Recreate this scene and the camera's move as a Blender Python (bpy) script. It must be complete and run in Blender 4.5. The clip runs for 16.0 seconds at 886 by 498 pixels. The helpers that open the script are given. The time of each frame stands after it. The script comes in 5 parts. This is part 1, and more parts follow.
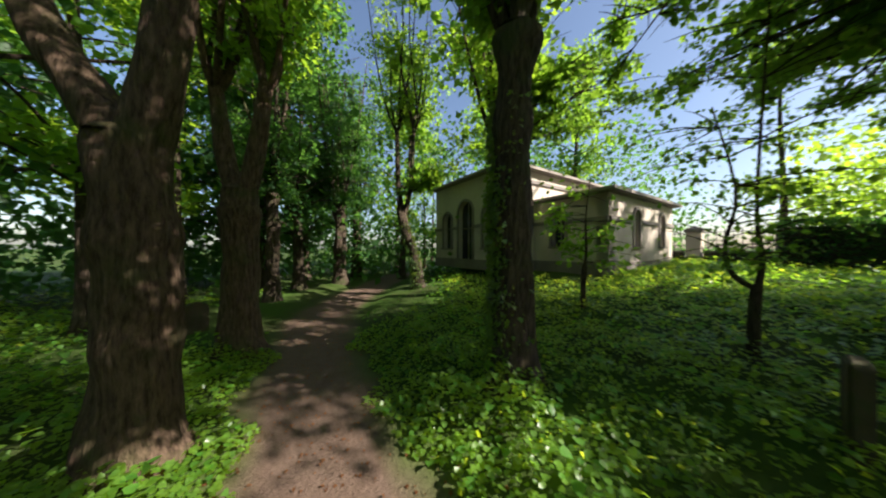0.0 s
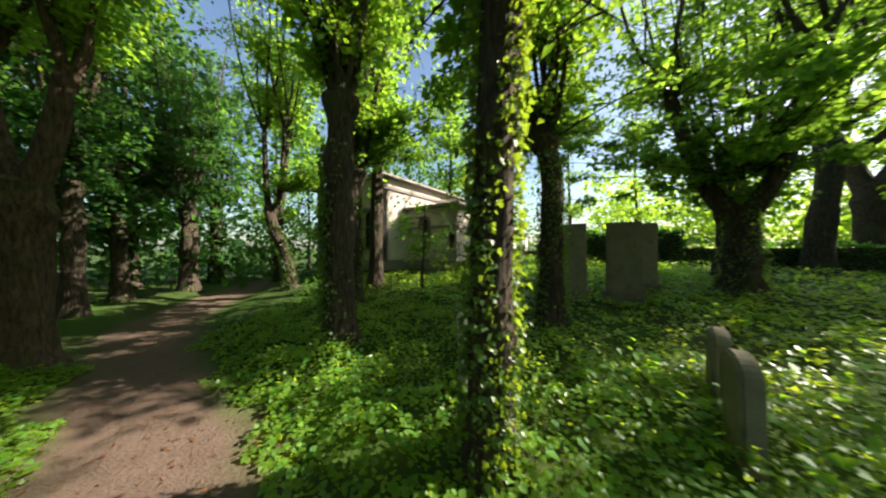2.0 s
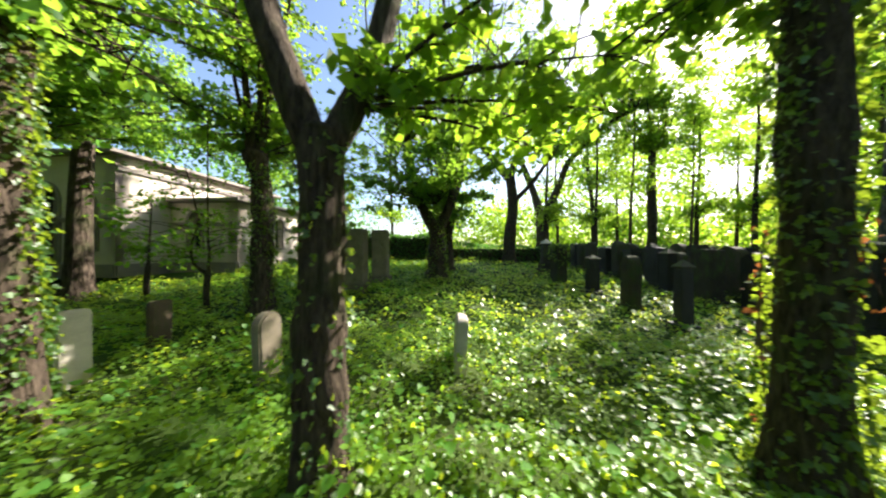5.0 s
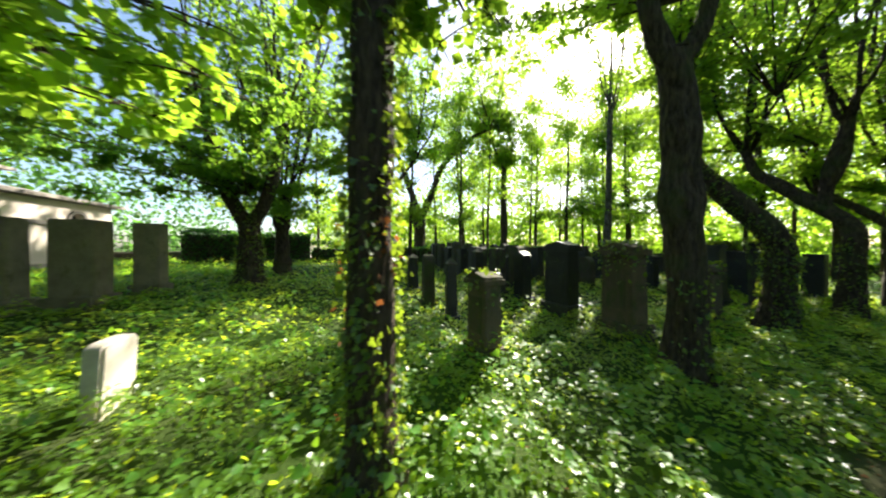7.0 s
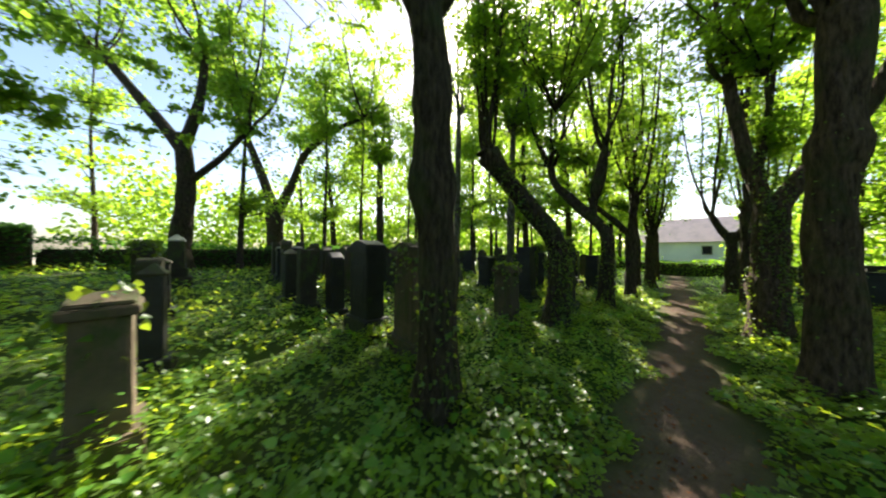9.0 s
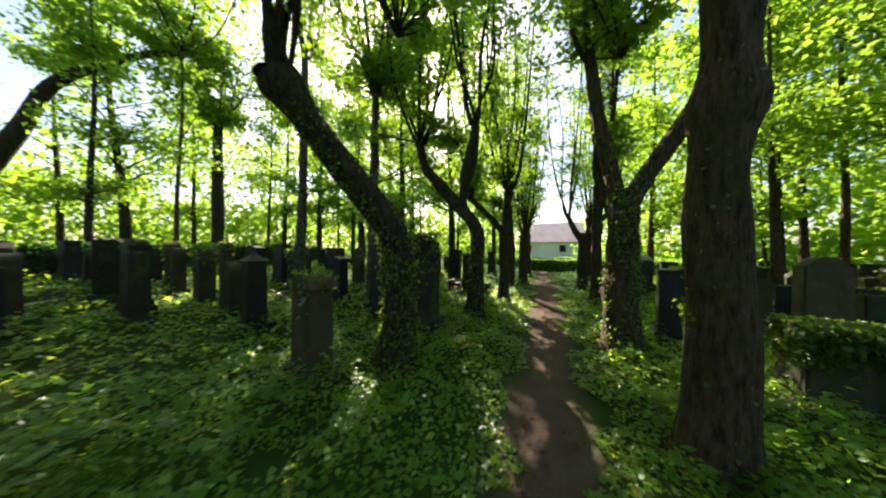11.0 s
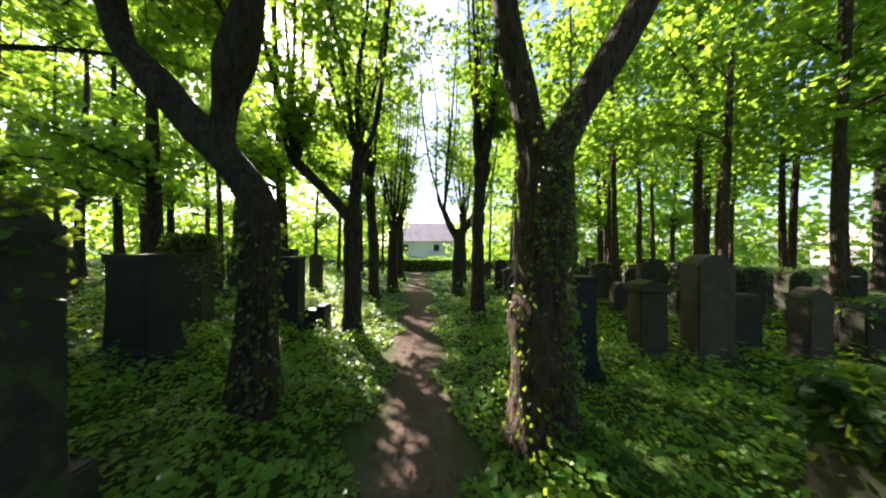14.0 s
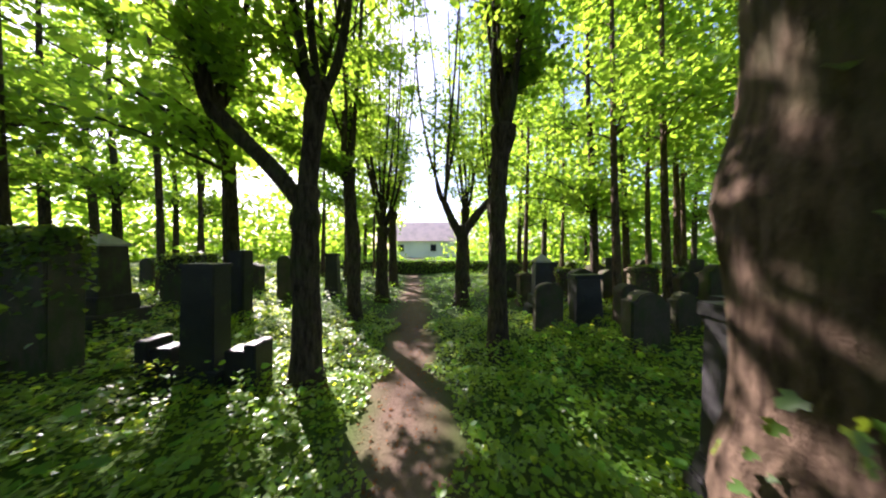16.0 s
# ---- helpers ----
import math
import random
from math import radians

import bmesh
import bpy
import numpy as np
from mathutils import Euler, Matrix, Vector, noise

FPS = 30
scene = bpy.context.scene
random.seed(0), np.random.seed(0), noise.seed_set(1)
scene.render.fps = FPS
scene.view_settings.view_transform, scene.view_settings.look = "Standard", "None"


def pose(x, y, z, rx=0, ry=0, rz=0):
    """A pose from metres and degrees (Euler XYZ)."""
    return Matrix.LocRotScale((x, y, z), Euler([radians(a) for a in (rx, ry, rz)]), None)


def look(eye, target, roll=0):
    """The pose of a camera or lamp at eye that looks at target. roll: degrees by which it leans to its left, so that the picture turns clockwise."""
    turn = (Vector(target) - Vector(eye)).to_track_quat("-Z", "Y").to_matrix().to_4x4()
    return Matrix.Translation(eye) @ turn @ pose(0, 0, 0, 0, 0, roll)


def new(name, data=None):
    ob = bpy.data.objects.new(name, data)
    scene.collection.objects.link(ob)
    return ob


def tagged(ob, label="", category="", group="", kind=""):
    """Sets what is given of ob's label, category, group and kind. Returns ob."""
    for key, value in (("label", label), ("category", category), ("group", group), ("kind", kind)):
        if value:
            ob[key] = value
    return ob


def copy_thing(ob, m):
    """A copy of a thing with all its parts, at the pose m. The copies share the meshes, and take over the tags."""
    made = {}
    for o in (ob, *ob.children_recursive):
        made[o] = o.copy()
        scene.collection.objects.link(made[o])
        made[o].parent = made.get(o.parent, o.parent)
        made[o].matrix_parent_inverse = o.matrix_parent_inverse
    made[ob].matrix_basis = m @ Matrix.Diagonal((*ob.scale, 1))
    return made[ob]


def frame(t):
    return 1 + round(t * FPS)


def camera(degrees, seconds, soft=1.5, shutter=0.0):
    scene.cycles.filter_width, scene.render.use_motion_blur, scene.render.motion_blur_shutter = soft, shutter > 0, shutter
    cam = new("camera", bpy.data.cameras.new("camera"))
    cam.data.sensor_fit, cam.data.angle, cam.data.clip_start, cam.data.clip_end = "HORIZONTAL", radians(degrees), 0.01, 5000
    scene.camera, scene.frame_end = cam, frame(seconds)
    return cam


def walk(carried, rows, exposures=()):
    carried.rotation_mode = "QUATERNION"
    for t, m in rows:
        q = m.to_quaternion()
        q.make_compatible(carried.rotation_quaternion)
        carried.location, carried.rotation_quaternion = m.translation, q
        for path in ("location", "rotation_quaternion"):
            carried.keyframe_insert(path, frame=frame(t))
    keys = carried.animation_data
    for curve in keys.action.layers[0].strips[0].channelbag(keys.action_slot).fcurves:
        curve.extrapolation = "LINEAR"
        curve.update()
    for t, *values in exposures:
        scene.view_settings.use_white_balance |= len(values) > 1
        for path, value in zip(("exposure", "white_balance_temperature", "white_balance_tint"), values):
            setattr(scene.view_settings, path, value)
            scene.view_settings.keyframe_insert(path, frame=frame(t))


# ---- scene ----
cam = camera(121.6, 16.0, soft=2.1, shutter=0.35)
PATH = [
    (0, (0.382, 0.021, 1.737), (-0.71, -1.654, 1.732), -0.0),
    (0.5, (0.402, 0.37, 1.726), (-0.86, -1.182, 1.726), 0.1),
    (1, (0.429, 0.757, 1.758), (-0.978, -0.665, 1.753), 0.0),
    (1.5, (0.435, 1.198, 1.766), (-1.102, -0.081, 1.766), 0.0),
    (2, (0.45, 1.626, 1.766), (-1.195, 0.489, 1.762), -0.1),
    (2.5, (0.495, 2.123, 1.775), (-1.252, 1.149, 1.771), -0.0),
    (3, (0.493, 2.585, 1.743), (-1.332, 1.766, 1.744), -0.1),
    (3.5, (0.518, 3.08, 1.753), (-1.375, 2.435, 1.752), -0.1),
    (3.7, (0.526, 3.263, 1.758), (-1.388, 2.686, 1.758), -0.1),
    (5.8, (0.523, 5.485, 1.765), (-1.472, 5.624, 1.767), 0.1),
    (6, (0.528, 5.693, 1.763), (-1.46, 5.906, 1.767), 0.1),
    (6.5, (0.516, 6.3, 1.748), (-1.443, 6.701, 1.751), 0.1),
    (7, (0.489, 6.886, 1.748), (-1.422, 7.474, 1.747), -0.1),
    (7.5, (0.449, 7.47, 1.749), (-1.391, 8.254, 1.744), 0.0),
    (8, (0.41, 8.034, 1.746), (-1.348, 8.988, 1.746), 0.0),
    (8.5, (0.399, 8.609, 1.737), (-1.254, 9.736, 1.743), 0.3),
    (9, (0.349, 9.196, 1.729), (-1.196, 10.466, 1.742), 0.1),
    (9.5, (0.365, 9.793, 1.76), (-1.056, 11.201, 1.768), 0.0),
    (9.7, (0.337, 10.084, 1.765), (-1.041, 11.535, 1.77), 0.0),
    (11.8, (-0.016, 12.539, 1.767), (-0.725, 14.409, 1.763), 0.2),
    (12, (0.004, 12.777, 1.741), (-0.645, 14.669, 1.737), 0.1),
    (12.5, (-0.014, 13.17, 1.757), (-0.499, 15.111, 1.753), 0.0),
    (13, (-0.057, 13.634, 1.745), (-0.362, 15.611, 1.741), 0.1),
    (13.5, (-0.128, 14.077, 1.742), (-0.25, 16.073, 1.74), 0.3),
    (14, (-0.165, 14.542, 1.74), (-0.236, 16.54, 1.735), 0.1),
    (14.5, (-0.188, 14.944, 1.729), (-0.257, 16.943, 1.728), -0.2),
    (15, (-0.203, 15.418, 1.717), (-0.265, 17.417, 1.718), -0.3),
    (15.5, (-0.32, 15.803, 1.755), (-0.36, 17.802, 1.751), -0.1),
    (16, (-0.35, 16.229, 1.744), (-0.392, 18.228, 1.739), -0.2),
]
EXPOSURES = [(0, 1.6, 6350, 12), (2.5, 2.0, 6500, 8), (6, 2.27, 6300, 12), (8.2, 2.13, 6500, 0), (9.7, 2.1, 6450, 15), (12, 2.15, 6450, 12), (14, 2.33, 6000, 22), (16, 2.42, 6050, 28)]
walk(cam, [(t, look(eye, target, roll)) for t, eye, target, roll in PATH], EXPOSURES)

SUN, SKY = 5.0, 0.068

# ---- light ----
SUN_YAW, SUN_UP = 40.0, 36.5
sun_dir = Vector((-math.sin(radians(SUN_YAW)) * math.cos(radians(SUN_UP)), math.cos(radians(SUN_YAW)) * math.cos(radians(SUN_UP)), math.sin(radians(SUN_UP))))
world = bpy.data.worlds.new("sky")
scene.world = world
world.use_nodes = True
wn = world.node_tree.nodes
sky = wn.new("ShaderNodeTexSky")
sky.sky_type, sky.sun_disc = "NISHITA", False
sky.sun_elevation, sky.sun_rotation = radians(SUN_UP), radians(-SUN_YAW)
sky.air_density, sky.dust_density = 1.0, 1.6
wn["Background"].inputs["Strength"].default_value = SKY
world.node_tree.links.new(sky.outputs["Color"], wn["Background"].inputs["Color"])
sun = bpy.data.lights.new("sun", "SUN")
sun.energy, sun.angle, sun.color = SUN, radians(0.55), (1.0, 0.91, 0.77)
new("sun", sun).matrix_world = look(tuple(sun_dir * 60), (0, 0, 0))


# ---- materials ----
def material(name, rough=0.8, spec=0.3):
    mat = bpy.data.materials.new(name)
    mat.use_nodes = True
    b = mat.node_tree.nodes["Principled BSDF"]
    b.inputs["Roughness"].default_value = rough
    b.inputs["Specular IOR Level"].default_value = spec
    return mat, mat.node_tree, b


def node(nt, kind, **inputs):
    n = nt.nodes.new(kind)
    for key, value in inputs.items():
        n.inputs[key.replace("_", " ")].default_value = value
    return n


def ramp(nt, source, stops):
    r = nt.nodes.new("ShaderNodeValToRGB")
    e = r.color_ramp.elements
    while len(e) < len(stops):
        e.new(0.5)
    for el, (p, c) in zip(e, stops):
        el.position, el.color = p, (*c, 1)
    nt.links.new(source, r.inputs["Fac"])
    return r.outputs["Color"]


def blend(nt, fac, a, b, mode="MIX"):
    m = nt.nodes.new("ShaderNodeMix")
    m.data_type, m.blend_type = "RGBA", mode
    for sock, v in ((m.inputs["Factor"], fac), (m.inputs[6], a), (m.inputs[7], b)):
        if isinstance(v, (int, float)):
            sock.default_value = v
        elif isinstance(v, tuple):
            sock.default_value = (*v, 1)
        else:
            nt.links.new(v, sock)
    return m.outputs[2]


def coords(nt, scale=(1, 1, 1), kind="Object"):
    tc = nt.nodes.new("ShaderNodeTexCoord")
    mp = nt.nodes.new("ShaderNodeMapping")
    mp.inputs["Scale"].default_value = scale
    nt.links.new(tc.outputs[kind], mp.inputs["Vector"])
    return mp.outputs["Vector"]


def noise_at(nt, vec, scale, detail=4.0, rough=0.6):
    n = node(nt, "ShaderNodeTexNoise", Scale=scale, Detail=detail, Roughness=rough)
    nt.links.new(vec, n.inputs["Vector"])
    return n.outputs["Fac"]


def bump(nt, b, height, strength=0.5, distance=0.02):
    bp = node(nt, "ShaderNodeBump", Strength=strength, Distance=distance)
    nt.links.new(height, bp.inputs["Height"])
    nt.links.new(bp.outputs["Normal"], b.inputs["Normal"])


def world_up(nt):
    g = nt.nodes.new("ShaderNodeNewGeometry")
    s = nt.nodes.new("ShaderNodeSeparateXYZ")
    nt.links.new(g.outputs["Normal"], s.inputs["Vector"])
    return s.outputs["Z"]


def bark(name, dark, light, moss=(0.05, 0.07, 0.02)):
    mat, nt, b = material(name, 0.9, 0.15)
    v = coords(nt, (1, 1, 0.22))
    fine = noise_at(nt, v, 26, 6, 0.7)
    plates = node(nt, "ShaderNodeTexVoronoi", Scale=17)
    nt.links.new(v, plates.inputs["Vector"])
    big = noise_at(nt, coords(nt), 2.2, 3)
    col = ramp(nt, fine, [(0.36, dark), (0.66, light)])
    col = blend(nt, ramp(nt, big, [(0.5, (0, 0, 0)), (0.68, (0.55, 0.55, 0.55))]), col, moss)
    nt.links.new(col, b.inputs["Base Color"])
    h = nt.nodes.new("ShaderNodeMath")
    h.operation = "ADD"
    nt.links.new(fine, h.inputs[0])
    nt.links.new(plates.outputs["Distance"], h.inputs[1])
    bump(nt, b, h.outputs[0], 1.0, 0.05)
    return mat


def leaf(name, shades, through_shade, gloss=0.45, spec=0.4, mix=0.45):
    mat, nt, b = material(name, gloss, spec)
    g = nt.nodes.new("ShaderNodeNewGeometry")
    col = ramp(nt, g.outputs["Random Per Island"], [(i / (len(shades) - 1), c) for i, c in enumerate(shades)])
    n = noise_at(nt, coords(nt), 0.7, 2)
    col = blend(nt, 0.5, col, ramp(nt, n, [(0.35, tuple(c * 0.75 for c in shades[0])), (0.65, shades[-1])]))
    nt.links.new(col, b.inputs["Base Color"])
    tr = nt.nodes.new("ShaderNodeBsdfTranslucent")
    tcol = blend(nt, g.outputs["Random Per Island"], through_shade, tuple(min(1, c * 1.35) for c in through_shade))
    nt.links.new(tcol, tr.inputs["Color"])
    mx = nt.nodes.new("ShaderNodeMixShader")
    mx.inputs[0].default_value = mix
    nt.links.new(b.outputs[0], mx.inputs[1])
    nt.links.new(tr.outputs[0], mx.inputs[2])
    nt.links.new(mx.outputs[0], nt.nodes["Material Output"].inputs["Surface"])
    return mat


def stone(name, a, b_, moss_amount=0.5, rough=0.85, spec=0.25, moss=(0.06, 0.09, 0.025)):
    mat, nt, b = material(name, rough, spec)
    v = coords(nt)
    oi = nt.nodes.new("ShaderNodeObjectInfo")
    fine = noise_at(nt, v, 40, 6, 0.7)
    big = noise_at(nt, v, 3.5, 4)
    col = blend(nt, fine, a, b_)
    col = blend(nt, ramp(nt, big, [(0.4, (0, 0, 0)), (0.75, (0.7, 0.7, 0.7))]), col, tuple(0.55 * c for c in a))
    hs = nt.nodes.new("ShaderNodeHueSaturation")
    mr = node(nt, "ShaderNodeMapRange", To_Min=0.75, To_Max=1.25)
    nt.links.new(oi.outputs["Random"], mr.inputs["Value"])
    nt.links.new(mr.outputs["Result"], hs.inputs["Value"])
    nt.links.new(col, hs.inputs["Color"])
    patches = noise_at(nt, coords(nt, (1, 1, 0.5)), 5.5, 5, 0.7)
    cover = ramp(nt, patches, [(0.62 - 0.25 * moss_amount, (0, 0, 0)), (0.78 - 0.2 * moss_amount, (1, 1, 1))])
    col = blend(nt, cover, hs.outputs["Color"], moss)
    nt.links.new(col, b.inputs["Base Color"])
    bump(nt, b, fine, 0.5, 0.008)
    return mat


def plain(name, a, b_, scale=8.0, rough=0.8, spec=0.3, relief=0.3, dist=0.01, stretch=(1, 1, 1)):
    mat, nt, b = material(name, rough, spec)
    v = coords(nt, stretch)
    f = noise_at(nt, v, scale, 6, 0.65)
    big = noise_at(nt, v, scale * 0.12, 3)
    col = blend(nt, f, a, b_)
    col = blend(nt, ramp(nt, big, [(0.45, (0, 0, 0)), (0.7, (0.4, 0.4, 0.4))]), col, tuple(0.5 * c for c in a))
    nt.links.new(col, b.inputs["Base Color"])
    bump(nt, b, f, relief, dist)
    return mat


BARK_DARK = bark("bark_dark", (0.022, 0.016, 0.012), (0.10, 0.075, 0.055))
BARK_WARM = bark("bark_warm", (0.038, 0.024, 0.016), (0.155, 0.105, 0.073))
BARK_BIRCH = bark("bark_birch", (0.03, 0.026, 0.022), (0.22, 0.20, 0.175), (0.04, 0.045, 0.025))
LEAF_LIME = leaf("leaf_lime", [(0.028, 0.09, 0.012), (0.05, 0.135, 0.018), (0.08, 0.175, 0.026)], (0.37, 0.57, 0.035), 0.5, 0.25, 0.5)
LEAF_MAPLE = leaf("leaf_maple", [(0.022, 0.08, 0.014), (0.04, 0.12, 0.02), (0.062, 0.155, 0.026)], (0.31, 0.52, 0.04), 0.5, 0.25, 0.5)
# darker leaf colour; on the southern woods it holds their deep shade
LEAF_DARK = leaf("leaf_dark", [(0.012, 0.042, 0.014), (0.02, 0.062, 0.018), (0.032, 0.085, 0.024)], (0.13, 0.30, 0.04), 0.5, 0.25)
LEAF_IVY = leaf("leaf_ivy", [(0.034, 0.095, 0.015), (0.08, 0.175, 0.026), (0.145, 0.255, 0.042), (0.1, 0.205, 0.032)], (0.58, 0.72, 0.035), 0.36, 0.55, 0.5)
LEAF_CLIMB = leaf("leaf_climbing_ivy", [(0.014, 0.042, 0.01), (0.03, 0.08, 0.016), (0.06, 0.125, 0.026), (0.04, 0.1, 0.018)], (0.40, 0.55, 0.03), 0.42, 0.45, 0.29)
LEAF_HERB = leaf("leaf_herb", [(0.036, 0.115, 0.018), (0.06, 0.17, 0.024), (0.094, 0.21, 0.03)], (0.38, 0.66, 0.035), 0.5, 0.35, 0.45)
LEAF_DRY = leaf("leaf_dry", [(0.07, 0.028, 0.012), (0.11, 0.05, 0.022), (0.16, 0.085, 0.04)], (0.30, 0.11, 0.03), 0.85, 0.08, 0.3)
STONE_SAND = stone("sandstone", (0.075, 0.055, 0.037), (0.13, 0.098, 0.066), 0.6, moss=(0.05, 0.065, 0.02))
STONE_PALE = stone("pale_limestone", (0.40, 0.36, 0.31), (0.55, 0.50, 0.44), 0.15)
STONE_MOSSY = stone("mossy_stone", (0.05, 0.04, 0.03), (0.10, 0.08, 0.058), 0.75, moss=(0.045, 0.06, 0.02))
STONE_GREY = stone("grey_limestone", (0.17, 0.14, 0.105), (0.27, 0.225, 0.17), 0.3, moss=(0.08, 0.08, 0.04))
STONE_DARK = stone("dark_granite", (0.016, 0.015, 0.016), (0.04, 0.038, 0.04), 0.15, 0.5, 0.3)
STONE_BASALT = stone("weathered_basalt", (0.032, 0.026, 0.022), (0.075, 0.062, 0.05), 0.55, 0.8, 0.25)
PLASTER = plain("old_plaster", (0.44, 0.38, 0.33), (0.56, 0.49, 0.43), 5, 0.9, 0.2)
TRIM = plain("grey_trim", (0.16, 0.14, 0.13), (0.24, 0.21, 0.19), 9)
ROOF = plain("roof_tiles", (0.20, 0.17, 0.15), (0.32, 0.28, 0.25), 12)
GLASS_DARK = plain("dark_glass", (0.012, 0.014, 0.018), (0.02, 0.022, 0.028), 2, 0.08, 0.5, 0.05)
HOUSE_WALL = plain("far_house_wall", (0.84, 0.80, 0.77), (0.88, 0.84, 0.81), 2)
FAR_ROOF = plain("pale_roof_tiles", (0.66, 0.47, 0.43), (0.76, 0.57, 0.52), 6)
GRAVEL = plain("pale_gravel", (0.40, 0.36, 0.31), (0.58, 0.53, 0.47), 30, 0.95, 0.1, 0.5, 0.01)
IRON = plain("iron", (0.02, 0.02, 0.02), (0.05, 0.045, 0.04), 20, 0.6, 0.4)


def ground_material():
    mat, nt, b = material("earth_and_litter", 0.95, 0.1)
    v = coords(nt, kind="Object")
    fine = noise_at(nt, v, 28, 7, 0.7)
    mid = noise_at(nt, v, 4.5, 5, 0.65)
    big = noise_at(nt, v, 0.6, 3)
    soil = blend(nt, fine, (0.07, 0.046, 0.034), (0.185, 0.13, 0.103))
    soil = blend(nt, ramp(nt, mid, [(0.42, (0, 0, 0)), (0.62, (0.7, 0.7, 0.7))]), soil, (0.10, 0.066, 0.05))
    green = blend(nt, fine, (0.025, 0.05, 0.01), (0.065, 0.12, 0.02))
    green = blend(nt, ramp(nt, big, [(0.4, (0, 0, 0)), (0.65, (0.8, 0.8, 0.8))]), green, (0.045, 0.05, 0.02))
    at = nt.nodes.new("ShaderNodeAttribute")
    at.attribute_name = "path"
    nt.links.new(blend(nt, at.outputs["Fac"], green, soil), b.inputs["Base Color"])
    bump(nt, b, fine, 0.8, 0.03)
    return mat


EARTH = ground_material()


# ---- mesh helpers ----
def as_mesh(name, verts, faces, mat, smooth=False):
    me = bpy.data.meshes.new(name)
    verts, faces = np.asarray(verts, np.float32), np.asarray(faces, np.int32)
    n, k = faces.shape
    me.vertices.add(len(verts))
    me.vertices.foreach_set("co", verts.ravel())
    me.loops.add(n * k)
    me.loops.foreach_set("vertex_index", faces.ravel())
    me.polygons.add(n)
    me.polygons.foreach_set("loop_start", np.arange(0, n * k, k, dtype=np.int32))
    me.update(calc_edges=True)
    if smooth:
        me.polygons.foreach_set("use_smooth", np.ones(n, bool))
    me.materials.append(mat)
    return me


def part(name, data, mat=None, parent=None, label=""):
    if isinstance(data, bmesh.types.BMesh):
        me = bpy.data.meshes.new(name)
        data.to_mesh(me)
        data.free()
        me.materials.append(mat)
    else:
        me = data
    ob = new(name, me)
    ob.parent = parent
    return tagged(ob, label)


def thing(name, m, label, category, group="", kind=""):
    ob = new(name)
    ob.matrix_basis = m
    ob.empty_display_size = 0.2
    return tagged(ob, label, category, group, kind)


rng = np.random.default_rng(7)

PATH_X = np.array([(-40, -26.0), (-14, -5.2), (-10, -2.3), (-7, -0.45), (-4, 0.0), (0, 0.25), (6, 0.3), (10, 0.18), (13.4, -0.1), (15.5, -0.38), (17, -0.55), (21.5, -1.15), (30, -2.3), (60, -6)])


def path_x(y):
    return np.interp(y, PATH_X[:, 0], PATH_X[:, 1])


def path_half(y):
    return np.interp(y, [-12, -6, -1, 4, 13, 25], [1.0, 0.72, 0.6, 0.5, 0.42, 0.42])


def ripple(x, y):
    return np.sin(1.3 * x + 0.7 * y) * np.sin(0.9 * y - 0.5 * x) + 0.5 * np.sin(2.9 * x - 1.1 * y) * np.sin(2.3 * y + 0.4)


def land(x, y):
    """Height of the ground: a sunken path, a bank to each side of it, gently rising to the west."""
    x, y = np.asarray(x, float), np.asarray(y, float)
    off = x - path_x(y)
    out = np.clip((np.abs(off) - path_half(y)) / 1.0, 0, 1)
    out = out * out * (3 - 2 * out)
    rise = np.interp(off, [-60, -15, -9, -6, -3, -1.5, 0, 2, 6, 60], [1.1, 1.05, 0.9, 0.62, 0.3, 0.18, 0.0, 0.12, 0.15, 0.15])
    south = np.interp(y, [-12, -2, 4, 10], [1.1, 1.1, 1.0, 0.75])
    return out * rise * south + 0.025 * ripple(x, y) * (0.3 + out)


def sweep(pts, radii, sides=10, lump=0.0, seed=0):
    """A tube along a line of points; lump roughens it."""
    pts, radii = np.asarray(pts, float), np.asarray(radii, float)
    tang = np.gradient(pts, axis=0)
    tang /= np.linalg.norm(tang, axis=1)[:, None] + 1e-9
    ref = np.where(np.abs(tang[:, :1]) < 0.9, np.array([[1.0, 0, 0]]), np.array([[0, 1.0, 0]]))
    u = np.cross(tang, ref)
    u /= np.linalg.norm(u, axis=1)[:, None]
    w = np.cross(tang, u)
    a = np.linspace(0, 2 * np.pi, sides, endpoint=False)
    rad = np.repeat(radii[:, None], sides, 1)
    if lump:
        s = np.arange(len(pts))[:, None] * 0.55
        rad = rad * (1 + lump * (np.sin(3 * a + seed + 0.5 * s) * 0.5 + np.sin(5 * a - seed * 2 + s) * 0.35 + np.sin(2 * a + 1.7 * s + seed) * 0.5))
    v = pts[:, None] + rad[..., None] * (np.cos(a)[None, :, None] * u[:, None] + np.sin(a)[None, :, None] * w[:, None])
    i, j = np.meshgrid(np.arange(len(pts) - 1), np.arange(sides), indexing="ij")
    q = np.stack([i * sides + j, i * sides + (j + 1) % sides, (i + 1) * sides + (j + 1) % sides, (i + 1) * sides + j], -1).reshape(-1, 4)
    return v.reshape(-1, 3), q


def join(pieces):
    vs, fs, n = [], [], 0
    for v, f in pieces:
        vs.append(v)
        fs.append(f + n)
        n += len(v)
    return np.concatenate(vs), np.concatenate(fs)


